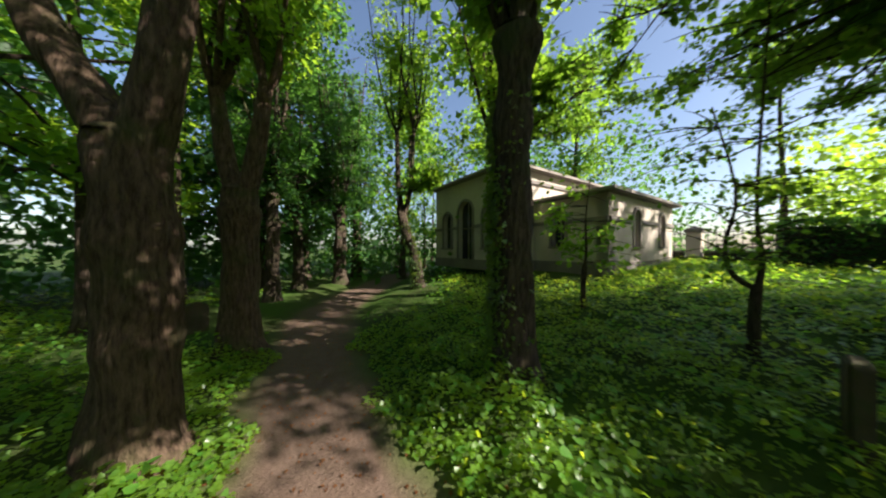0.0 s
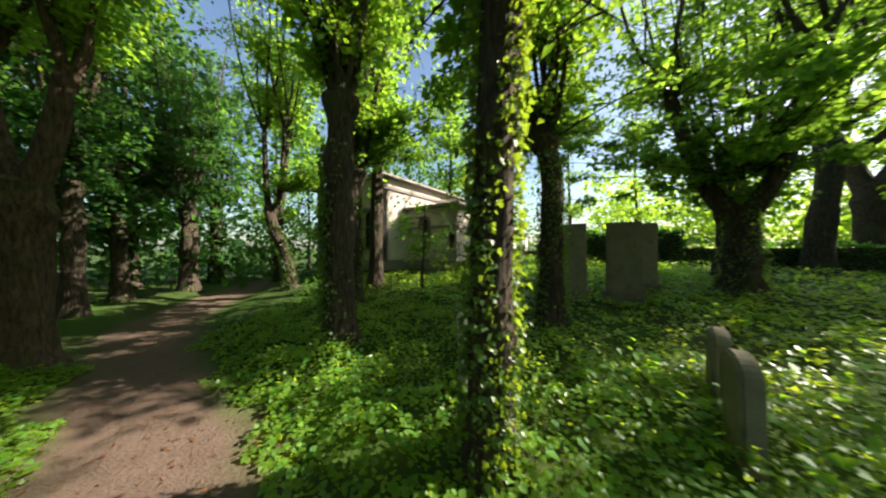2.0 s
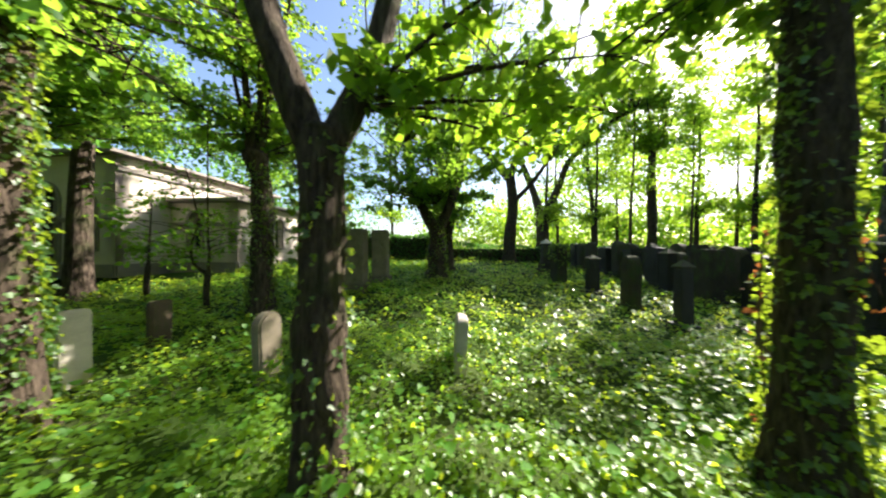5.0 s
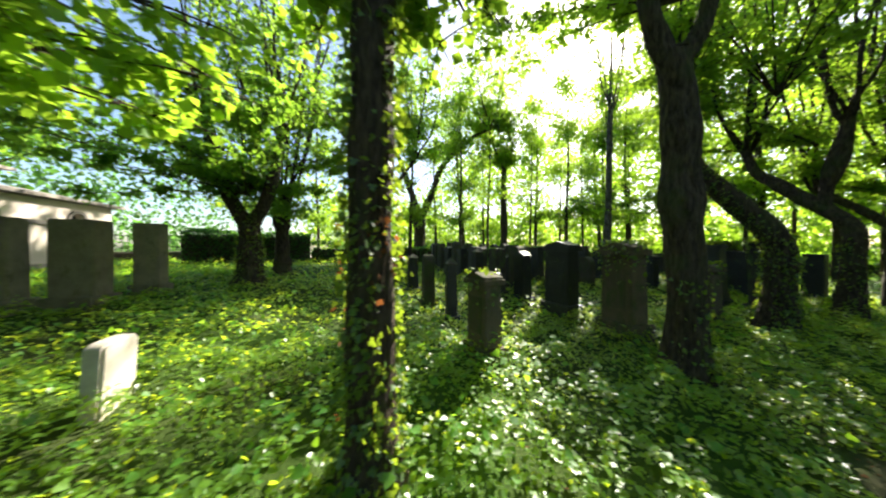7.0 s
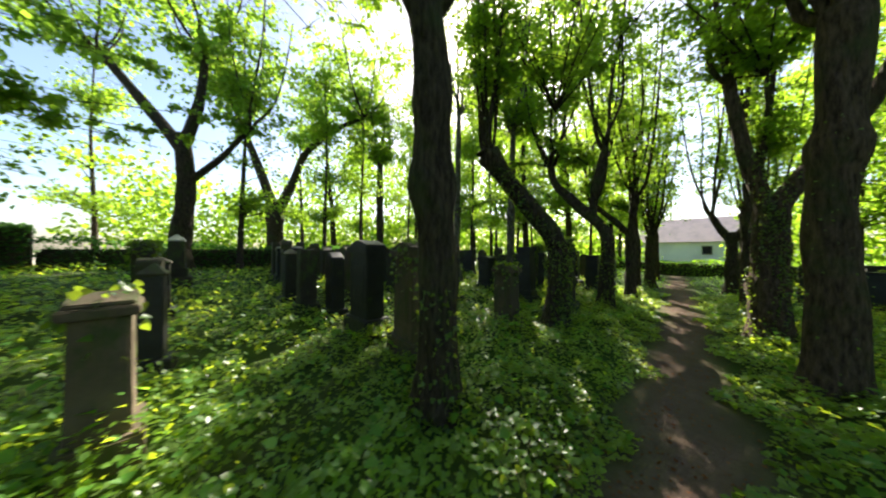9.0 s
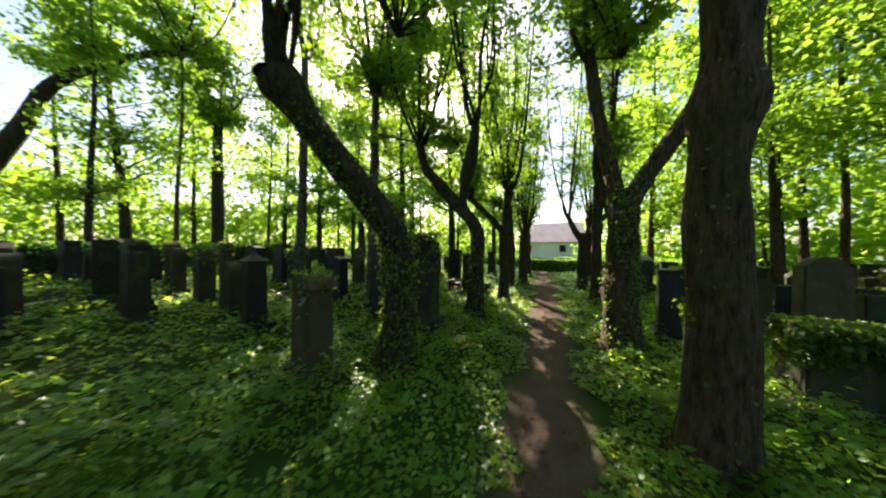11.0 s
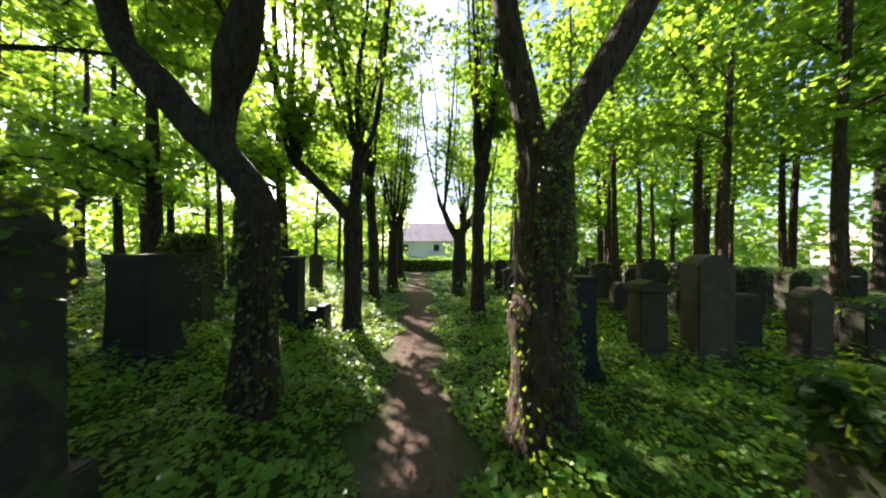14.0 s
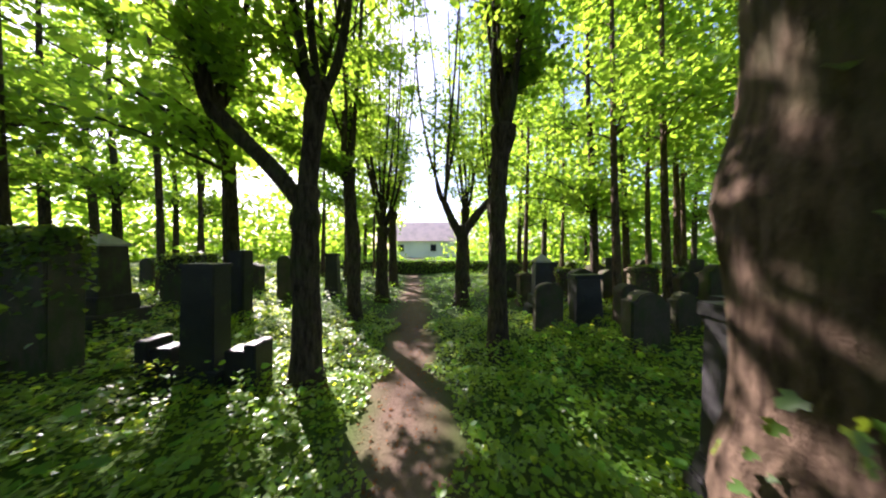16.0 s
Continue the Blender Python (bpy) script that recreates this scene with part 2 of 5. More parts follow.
def curve_pts(ctrl, n):
    """A smooth line through control points."""
    ctrl = np.asarray(ctrl, float)
    t = np.linspace(0, len(ctrl) - 1, n)
    i = np.clip(t.astype(int), 0, len(ctrl) - 2)
    f = (t - i)[:, None]
    p0, p1, p2, p3 = ctrl[np.clip(i - 1, 0, None)], ctrl[i], ctrl[i + 1], ctrl[np.clip(i + 2, None, len(ctrl) - 1)]
    return 0.5 * (2 * p1 + (p2 - p0) * f + (2 * p0 - 5 * p1 + 4 * p2 - p3) * f**2 + (3 * p1 - p0 - 3 * p2 + p3) * f**3)


OVAL = (np.array([(0, 0, 0), (-0.42, 0.42, 0.1), (0, 1, -0.06), (0.42, 0.42, 0.1)]), np.array([(0, 2, 1), (0, 3, 2)]))
LOBED = (np.array([(0, 0, 0), (-0.5, 0.18, 0.08), (-0.36, 0.62, 0.06), (0, 1, -0.08), (0.36, 0.62, 0.06), (0.5, 0.18, 0.08)]), np.array([(0, 3, 2, 1), (0, 5, 4, 3)]))


IVY5 = (np.array([(0, 0.06, 0), (-0.3, -0.05, 0.05), (-0.56, 0.3, 0.1), (-0.27, 0.42, 0.03), (-0.32, 0.74, 0.06), (0, 1, -0.06), (0.32, 0.74, 0.06), (0.27, 0.42, 0.03), (0.56, 0.3, 0.1), (0.3, -0.05, 0.05)]),
        np.array([(0, 5, 4, 3, 2, 1), (0, 9, 8, 7, 6, 5)]))


def foliage(pos, out, size, shape, tilt=0.5):
    """Leaves at pos whose midribs point along out; faces roughly upwards, each tipped at random."""
    n = len(pos)
    d = out + rng.normal(0, 0.35, (n, 3))
    d /= np.linalg.norm(d, axis=1)[:, None] + 1e-9
    up = np.array([0, 0, 1.0]) + rng.normal(0, tilt, (n, 3))
    s = np.cross(d, up)
    s /= np.linalg.norm(s, axis=1)[:, None] + 1e-9
    nrm = np.cross(s, d)
    base, face = shape
    size = np.broadcast_to(np.asarray(size, float), (n,))
    v = pos[:, None] + size[:, None, None] * (base[None, :, :1] * s[:, None] + base[None, :, 1:2] * d[:, None] + base[None, :, 2:] * nrm[:, None])
    f = face[None] + (np.arange(n) * len(base))[:, None, None]
    return v.reshape(-1, 3), f.reshape(-1, face.shape[1])


# ---- ground ----
def make_ground():
    def axis(lo, hi, step):
        inner = np.arange(lo, hi + 1e-6, step)
        far = np.array([3, 8, 18, 40, 90, 200, 450, 1000.0])
        return np.concatenate([lo - far[::-1], inner, hi + far])
    xs, ys = axis(-24, 16, 0.25), axis(-16, 40, 0.3)
    X, Y = np.meshgrid(xs, ys, indexing="ij")
    Z = land(X, Y)
    v = np.stack([X, Y, Z], -1).reshape(-1, 3)
    i, j = np.meshgrid(np.arange(len(xs) - 1), np.arange(len(ys) - 1), indexing="ij")
    k = len(ys)
    f = np.stack([i * k + j, (i + 1) * k + j, (i + 1) * k + j + 1, i * k + j + 1], -1).reshape(-1, 4)
    me = as_mesh("ground", v, f, EARTH, True)
    off = np.abs(X - path_x(Y)) - path_half(Y) + 0.1 * ripple(2.5 * X, 2.5 * Y)
    mask = np.clip(0.5 - off / 0.35, 0, 1) * (Y > -16)
    at = me.attributes.new("path", "FLOAT", "POINT")
    at.data.foreach_set("value", mask.ravel().astype(np.float32))
    tagged(new("ground", me), "bare brown earth path through ivy-covered churchyard ground", "ground", kind="structure")


make_ground()


# ---- trees ----
def shoots_from(head, count, top, spread, seed, r0=0.045):
    """Upright shoots from a pollard head: lines of points with radii."""
    g = np.random.default_rng(seed)
    out = []
    for i in range(count):
        a = 2 * np.pi * (i + g.uniform(-0.3, 0.3)) / count
        reach = spread * g.uniform(0.35, 1.0)
        h = (top - head[2]) * g.uniform(0.72, 1.05)
        d = np.array([np.cos(a), np.sin(a)])
        ctrl = [np.array(head) + (0, 0, -0.1)]
        for f, o in ((0.06, 0.16), (0.25, 0.45), (0.55, 0.75), (1.0, 1.0)):
            ctrl.append(np.array([*(np.array(head[:2]) + d * reach * o + g.normal(0, 0.06, 2)), head[2] + h * f]))
        n = 14
        out.append((curve_pts(ctrl, n), r0 * g.uniform(0.7, 1.25) * np.linspace(1, 0.15, n) ** 0.8))
    return out


def twigs_on(line, count, low, seed, length=1.0):
    """Side twigs that leave a shoot, drooping a little; each a line of four points."""
    g = np.random.default_rng(seed)
    pts = line[0]
    out = []
    for f in g.uniform(low, 1.0, count):
        p = pts[int(f * (len(pts) - 1))]
        a = g.uniform(0, 2 * np.pi)
        ln = length * g.uniform(0.4, 1.1) * (0.7 + 0.45 * f)
        d = np.array([np.cos(a), np.sin(a), g.uniform(0.0, 0.6)])
        q = [p + d * ln * t + (0, 0, -0.25 * ln * t * t) for t in (0, 0.35, 0.7, 1.0)]
        out.append(np.array(q))
    return out


def leaves_on(twigs, per, size, shape, g, scatter=0.12, gaps=2.3):
    """Leaves along twigs, bunched, with open gaps between the bunches."""
    q = np.array(twigs)
    n = len(q) * per
    i = g.integers(0, len(q), n)
    f = g.uniform(0.25, 3.0, n)
    k = np.minimum(f.astype(int), 2)
    w = (f - k)[:, None]
    pos = q[i, k] * (1 - w) + q[i, k + 1] * w + g.normal(0, scatter, (n, 3))
    x, y, z = pos.T * gaps
    ph = g.uniform(0, 6.3, 3)
    full = np.sin(x + 0.6 * z + ph[0]) * np.sin(1.1 * y - 0.5 * z + ph[1]) + 0.7 * np.sin(1.3 * z + 0.8 * y + ph[2]) + g.normal(0, 0.22, n) > -0.22
    pos, i, n = pos[full], i[full], int(full.sum())
    out = q[i, 3] - q[i, 0]
    out /= np.linalg.norm(out, axis=1)[:, None] + 1e-9
    out = out * 0.6 + g.normal(0, 0.5, (n, 3)) + (0, 0, -0.25)
    return foliage(pos, out, size * g.uniform(0.6, 1.25, n), shape, 0.55)


def twig_wood(twigs):
    return [sweep(t, np.array([0.011, 0.008, 0.006, 0.003]), 3) for t in twigs]


def ivy_on(line, density, lo, hi, size, seed, cover=None):
    """Ivy leaves that hug a trunk between two heights."""
    g = np.random.default_rng(seed)
    pts, rad = line
    n = int(density * 2.4)
    z = lo + (hi - lo) * g.uniform(0, 1, n) ** 1.15
    k = np.array([np.interp(z, pts[:, 2], pts[:, c]) for c in range(2)]).T
    r = np.interp(z, pts[:, 2], rad)
    a = g.uniform(0, 2 * np.pi, n)
    if cover is not None:
        a = cover + g.normal(0, 0.7, n)
    patch = np.sin(2 * a + 1.7 * z + seed) + np.sin(3 * a - 2.6 * z) * 0.7 + g.normal(0, 0.5, n) > -0.45
    d = np.stack([np.cos(a), np.sin(a), np.zeros(n)], 1)
    pos = np.concatenate([k, z[:, None]], 1) + d * (r * 1.04 + np.abs(g.normal(0.01, 0.035, n)))[:, None]
    out = d * g.uniform(0.15, 0.9, n)[:, None] + (0, 0, -0.75)
    return foliage(pos[patch], out[patch], size * g.uniform(0.45, 1.2, patch.sum()), IVY5, 0.9)


def flare(line, z0):
    """Widens a trunk towards its foot."""
    pts, r = line
    return pts, r * (1 + 0.55 * np.exp(-np.maximum(pts[:, 2] - z0, 0) / 0.28))


TREE_N = [0]


def tree(x, y, r, trunk=None, limbs=(), heads=(), top=10.0, shoots=7, spread=1.3, label="", barkmat=None, leafmat=None,
         ivy=0, ivy_hi=3.0, leaf_size=0.11, per=58, twigs=14, low=0.36, taper=0.72, twig_len=0.95, cover=None, shoot_r=0.058, knob=1.0, ivy_size=0.05):
    TREE_N[0] += 1
    seed = TREE_N[0] * 13 + 5
    g = np.random.default_rng(seed)
    barkmat, leafmat = barkmat or BARK_DARK, leafmat or LEAF_LIME
    z0 = float(land(x, y)) - 0.12
    head = thing("tree", pose(x, y, 0), label or "old pollarded lime tree with upright shoots and fresh green leaves", "tree", "trees along the path")
    trunk = trunk or [(0, 0, 0), (0.02, 0.01, 1.2), (0.0, 0.03, 2.4), (0.03, 0.0, 3.4)]
    ctrl = [(a, b, z0 if i == 0 else c) for i, (a, b, c) in enumerate(trunk)]
    pts = curve_pts(ctrl, 30)
    rad = r * np.linspace(1.0, taper, 30)
    rad = rad * (1 + knob * 0.55 * np.exp(-((np.arange(30) - 28) / 2.6) ** 2)) if not limbs else rad
    for k, amp in zip(g.uniform(8, 25, 3), g.uniform(0.06, 0.2, 3)):
        rad = rad * (1 + amp * np.exp(-((np.arange(30) - k) / 1.3) ** 2))
    line = flare((pts, rad), z0 + 0.12)
    v, f = sweep(*line, 20, 0.09, seed)
    # end cap of the head
    top_pt = line[0][-1] + np.array([0, 0, r * 0.35])
    v2, f2 = sweep(np.array([line[0][-1], line[0][-1] + (0, 0, r * 0.25), top_pt]), np.array([line[1][-1], line[1][-1] * 0.8, 0.01]), 20, 0.07, seed)
    v, f = join([(v, f), (v2, f2)])
    part("trunk", as_mesh("trunk", v, f, barkmat, True), parent=head)
    ends = list(heads)
    for lm in limbs:
        p = curve_pts([(a, b, c) for a, b, c, _ in lm], 18)
        q = np.interp(np.linspace(0, len(lm) - 1, 18), range(len(lm)), [s[3] for s in lm])
        vv, ff = sweep(p, q, 14, 0.08, seed + 3)
        e = p[-1]
        vc, fc = sweep(np.array([e, e + (0, 0, q[-1] * 0.5), e + (0, 0, q[-1] * 0.9)]), np.array([q[-1] * 1.02, q[-1] * 0.75, 0.01]), 14, 0.08, seed + 3)
        part("limb", as_mesh("limb", *join([(vv, ff), (vc, fc)]), barkmat, True), parent=head)
        ends.append(tuple(e))
    if not ends:
        ends = [tuple(line[0][-1])]
    tw = []
    for k, e in enumerate(ends):
        for s, ln in enumerate(shoots_from(e, max(3, round(1.4 * shoots / len(ends))), top, spread, seed + 31 * k, shoot_r)):
            mine = twigs_on(ln, twigs, low, seed + 100 * k + s, twig_len)
            tw += mine
            part("shoot", as_mesh("shoot", *join([sweep(*ln, 7, 0.05, s)] + twig_wood(mine)), barkmat, True), parent=head)
    part("crown", as_mesh("crown", *leaves_on(tw, per, leaf_size, OVAL, g), leafmat), parent=head)
    if ivy:
        part("ivy", as_mesh("ivy", *ivy_on(line, ivy, z0 + 0.1, ivy_hi, ivy_size, seed, cover), LEAF_CLIMB), parent=head, label="glossy climbing ivy on the bark")
    return head


IVIED = "old pollarded lime tree, trunk clad in glossy ivy"
# the row west of the path
tree(-1.82, -1.9, 0.235, [(0, 0, 0), (0, 0, 1.5), (0.02, 0, 3), (0.0, 0.05, 4.1)], top=11, shoots=9, label=IVIED, ivy=900, ivy_hi=3.4, cover=-0.5)
tree(-1.3, 0.85, 0.17, [(0, 0, 0), (0.05, 0.03, 1.2), (0.12, 0.1, 2.6), (0.1, 0.16, 4.0)], top=10.5, shoots=7, label=IVIED, ivy=1900, ivy_hi=4.0)
tree(-1.11, 3.67, 0.152, [(0, 0, 0), (0, 0, 1.2), (0.0, 0.0, 2.55)],
     limbs=[[(0, 0, 2.35, 0.12), (0.06, -0.2, 2.9, 0.11), (0.1, -0.38, 3.5, 0.095), (0.12, -0.46, 4.6, 0.08)],
            [(0, 0, 2.35, 0.11), (-0.08, 0.22, 2.85, 0.095), (-0.12, 0.42, 3.5, 0.085), (-0.15, 0.6, 4.7, 0.07)]], taper=0.95, top=10, shoots=8, label=IVIED, ivy=280, ivy_hi=2.5)
tree(-1.27, 6.91, 0.165, [(0, 0, 0), (0.01, 0, 1.5), (0, 0.02, 3), (0.03, 0.06, 4.4)], top=10.5, shoots=7, label=IVIED, ivy=1300, ivy_hi=4.2)
tree(-1.6, 10.72, 0.195, [(0, 0, 0), (0.02, 0, 1.3), (-0.04, -0.03, 2.4), (-0.02, -0.04, 3.4), (-0.06, -0.12, 4.2)],
     limbs=[[(-0.06, -0.12, 4.0, 0.14), (-0.14, -0.3, 4.5, 0.12), (-0.2, -0.42, 5.2, 0.09)], [(-0.06, -0.12, 4.0, 0.12), (0.1, 0.15, 4.5, 0.10), (0.18, 0.3, 5.3, 0.07)]],
     taper=0.9, top=10.5, shoots=8, ivy=160, ivy_hi=1.4)
tree(-2.11, 14.22, 0.215, [(0, 0, 0), (0.04, 0.02, 1.0), (0.0, -0.03, 1.9), (-0.32, -0.36, 2.55), (-0.66, -0.72, 3.2), (-0.95, -1.02, 3.75)], top=10.5, shoots=7, spread=1.0, low=0.45, per=40,
     label="leaning pollarded lime tree with a bent ivy-grown trunk", ivy=1100, ivy_hi=3.4, ivy_size=0.045)
tree(-2.02, 16.8, 0.178, [(0, 0, 0), (0.03, 0, 1.0), (0.05, 0, 1.8), (0.0, 0, 2.22), (-0.28, 0, 2.6), (-0.64, 0, 2.97), (-1.02, 0, 3.4), (-1.36, 0.03, 3.78), (-1.55, 0.06, 4.4)],
     limbs=[[(-0.18, 0, 2.42, 0.1), (-0.3, 0, 2.78, 0.092), (-0.29, 0.02, 3.1, 0.1), (-0.22, 0.03, 3.45, 0.16), (-0.12, 0.04, 3.85, 0.15), (-0.02, 0.05, 4.5, 0.09)]], heads=[(-1.55, 0.06, 4.4)],
     taper=0.55, top=10.5, shoots=8, twigs=14, spread=1.5, low=0.4, per=46, label="leaning pollarded lime tree with a forked head", ivy=250, ivy_hi=2.0)
tree(-2.02, 19.1, 0.155, [(0, 0, 0), (0, 0, 1.0), (0.0, 0, 1.9), (0.02, 0, 2.45)],
     limbs=[[(0, 0, 2.2, 0.10), (-0.35, 0, 2.65, 0.095), (-0.75, 0, 3.05, 0.09), (-1.1, 0, 3.4, 0.1)], [(0, 0, 2.2, 0.11), (0.06, 0, 2.8, 0.1), (0.12, 0, 3.3, 0.12), (0.15, 0, 3.55, 0.12)]],
     taper=0.85, top=10, shoots=8, spread=1.2, low=0.25, label="forked pollarded lime tree with upright shoots")
tree(-2.42, 21.6, 0.15, [(0, 0, 0), (0, 0, 1.6), (-0.05, 0, 2.6), (-0.12, 0, 3.5)], top=10, shoots=6, spread=0.9)
tree(-2.5, 24.2, 0.2, [(0, 0, 0), (0, 0, 1.4), (0.05, 0, 2.4)], top=10, shoots=8, spread=1.2)
tree(-2.9, 27.5, 0.2, top=10, shoots=7)
# the row east of the path
tree(1.36, -2.98, 0.235, [(0, 0, 0), (-0.02, 0, 1.2), (0.02, 0, 2.6)],
     limbs=[[(0, 0, 2.35, 0.17), (0.3, -0.2, 2.95, 0.15), (0.62, -0.4, 3.5, 0.13), (1.0, -0.65, 4.6, 0.1)], [(0, 0, 2.35, 0.18), (-0.14, 0.08, 3.0, 0.16), (-0.25, 0.15, 3.8, 0.14), (-0.35, 0.22, 5.2, 0.1)]],
     taper=0.95, top=11, shoots=8, barkmat=BARK_WARM, label="forked old lime tree with brown fissured bark")
tree(0.95, -5.25, 0.26, [(0, 0, 0), (0, 0, 1.4), (0.0, 0, 2.7)],
     limbs=[[(0, 0, 2.45, 0.16), (0.2, -0.15, 3.2, 0.14), (0.34, -0.25, 4.4, 0.1)], [(0, 0, 2.45, 0.17), (-0.2, 0.15, 3.2, 0.14), (-0.36, 0.25, 4.4, 0.1)]], taper=0.92, top=11, shoots=9, spread=1.0, barkmat=BARK_WARM, per=60, twigs=16)
# limes like the others, their leaves coloured darker for the shade here
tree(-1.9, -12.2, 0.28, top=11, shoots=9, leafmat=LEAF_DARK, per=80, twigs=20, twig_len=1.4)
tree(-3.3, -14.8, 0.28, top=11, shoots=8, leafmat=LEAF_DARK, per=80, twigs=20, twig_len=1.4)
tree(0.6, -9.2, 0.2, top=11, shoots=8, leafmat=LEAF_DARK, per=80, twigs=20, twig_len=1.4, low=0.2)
tree(0.97, 14.38, 0.21, [(0, 0, 0), (0.02, 0, 1.2), (0.0, 0, 2.2), (0.06, 0.0, 3.2), (0.1, 0, 4.4)], top=10.5, shoots=8, barkmat=BARK_WARM, label="stout lime trunk with fissured brown bark and a little ivy", ivy=90, ivy_hi=3.2, knob=0.5, ivy_size=0.032)
tree(0.65, 16.82, 0.235, [(0, 0, 0), (-0.01, 0, 1.3), (0.02, 0, 2.6)],
     limbs=[[(0, 0, 2.3, 0.14), (-0.14, 0.0, 3.0, 0.13), (-0.3, 0, 3.7, 0.12), (-0.5, 0, 5.2, 0.09)], [(0, 0, 2.3, 0.15), (0.3, 0, 2.95, 0.14), (0.72, 0, 3.65, 0.13), (1.1, 0, 4.4, 0.11), (1.35, 0, 5.4, 0.08)]],
     taper=0.95, top=10.5, shoots=8, ivy=560, ivy_hi=3.6, cover=4.9, ivy_size=0.044, label="forked lime tree with patches of ivy on its trunk", barkmat=BARK_WARM)
tree(0.42, 20.1, 0.15, [(0, 0, 0), (0, 0, 1.4), (0.0, 0, 2.6), (0.1, 0, 3.6)], top=10, shoots=7, spread=0.7, knob=1.6)
tree(0.05, 23.6, 0.19, [(0, 0, 0), (0, 0, 1.4), (0.0, 0, 2.4)],
     limbs=[[(0, 0, 2.1, 0.15), (-0.3, 0, 2.6, 0.12), (-0.5, 0, 3.1, 0.1)], [(0, 0, 2.1, 0.15), (0.5, 0, 2.8, 0.12), (0.9, 0, 3.2, 0.1)]], top=10, shoots=7)
tree(0.35, 26.6, 0.18, top=10, shoots=6)
# trees among the graves and behind
WOOD = "tall churchyard tree with fresh green foliage"
tree(-4.05, 0.75, 0.2, [(0, 0, 0), (0, 0, 1.5), (0.0, 0, 2.9), (0.05, -0.1, 3.6)], top=10, shoots=7, label=IVIED, ivy=900, ivy_hi=3.4, spread=0.9)
tree(-7.5, 3.85, 0.3, [(0, 0, 0), (0, 0, 1.5), (0.0, 0, 2.6)],
     limbs=[[(0, 0, 2.3, 0.2), (-0.1, -0.6, 3.4, 0.17), (-0.2, -1.1, 5.4, 0.12)], [(0, 0, 2.3, 0.18), (0.1, 0.5, 3.4, 0.15), (0.1, 0.9, 5.4, 0.1)]], top=12, shoots=10, spread=1.9, twig_len=1.9, twigs=18, per=34, leafmat=LEAF_MAPLE, label=WOOD, ivy=900, ivy_hi=4, leaf_size=0.13, low=0.0)
tree(-9.3, 4.1, 0.25, [(0, 0, 0), (0, 0, 1.5), (0, 0, 3.0)], top=12, shoots=8, spread=2.2, twig_len=2.2, twigs=18, per=36, leafmat=LEAF_MAPLE, label=WOOD, leaf_size=0.14, low=0.0)
tree(-19.4, 11.0, 0.55, [(0, 0, 0), (0, 0, 2.0), (0.0, 0, 4.5)],
     limbs=[[(0, 0, 4.0, 0.36), (-0.3, -0.5, 6.0, 0.29), (-0.8, -1.3, 8.6, 0.21), (-1.3, -2.2, 11.4, 0.14)], [(0, 0, 4.0, 0.34), (0.6, 0.9, 6.2, 0.27), (1.1, 1.7, 8.4, 0.2), (2.4, 3.6, 10.2, 0.14), (3.2, 4.8, 10.8, 0.1)]], top=17, shoots=12, spread=3.8, twig_len=2.8, twigs=22, per=34, leafmat=LEAF_LIME, label="large forked tree beyond the churchyard wall", leaf_size=0.24, low=0.0)
tree(-13.9, 7.4, 0.34, [(0, 0, 0), (0.1, 0, 2.2), (0.15, 0.15, 4.4), (0.0, 0, 6.3)],
     limbs=[[(0, 0, 5.8, 0.25), (-0.6, -1.0, 7.3, 0.19), (-1.5, -2.4, 9.4, 0.12)], [(0, 0, 5.8, 0.23), (0.3, 0.5, 7.6, 0.17), (0.5, 0.7, 9.6, 0.11)], [(0.15, 0.15, 4.4, 0.15), (0.7, 1.2, 5.5, 0.11), (0.9, 2.1, 6.9, 0.08)]],
     top=13.5, shoots=11, spread=2.8, twig_len=2.2, twigs=18, per=34, leafmat=LEAF_MAPLE, label=WOOD, leaf_size=0.2, low=0.0)
tree(-16.8, 17.2, 0.3, [(0, 0, 0), (0.1, 0, 3), (0.0, 0, 6), (0.1, 0, 8.5)], top=13, shoots=7, spread=2.4, twig_len=2.6, twigs=18, per=30, leafmat=LEAF_LIME, label="very tall slender-stemmed tree at the churchyard edge", leaf_size=0.22, low=0.0, taper=0.6, knob=0.0)
tree(-4.75, 16.4, 0.14, [(0, 0, 0), (0, 0, 2), (0.05, 0, 4.2), (0.1, 0, 5.8)], top=12, shoots=7, low=0.0, spread=1.8, per=85, barkmat=BARK_BIRCH, label="slender birch tree with a pale mottled trunk", knob=0.0, taper=0.6, twig_len=1.7, ivy=220, ivy_hi=3.0)
tree(-6.5, 15.7, 0.15, [(0, 0, 0), (-0.15, -0.1, 1.4), (-0.2, 0, 3), (-0.1, 0, 7.0)], top=12, shoots=4, spread=1.2, twigs=9, per=40, barkmat=BARK_BIRCH, label="slender birch tree with a crooked pale trunk", knob=0.0, taper=0.6, twig_len=1.8)
tree(-3.75, -8.0, 0.2, [(0, 0, 0), (0.05, -0.02, 1.2), (0.45, -0.1, 2.4), (0.55, -0.25, 3.2)],
     limbs=[[(0.5, -0.2, 2.8, 0.12), (0.62, -0.3, 4.0, 0.09), (0.65, -0.35, 6.0, 0.07)], [(0.5, -0.2, 2.8, 0.1), (0.3, 0.0, 3.8, 0.08), (0.2, 0.1, 6.0, 0.06)]], top=11, shoots=7, label="leaning lime tree with two upright limbs, dark ivy at its foot", ivy=900, ivy_hi=2.6, leafmat=LEAF_LIME)
tree(-3.15, -3.4, 0.2, [(0, 0, 0), (0, 0, 1.5), (0.0, 0, 2.8), (-0.1, 0, 3.6)], top=11, shoots=7, label=IVIED, ivy=700, ivy_hi=3)


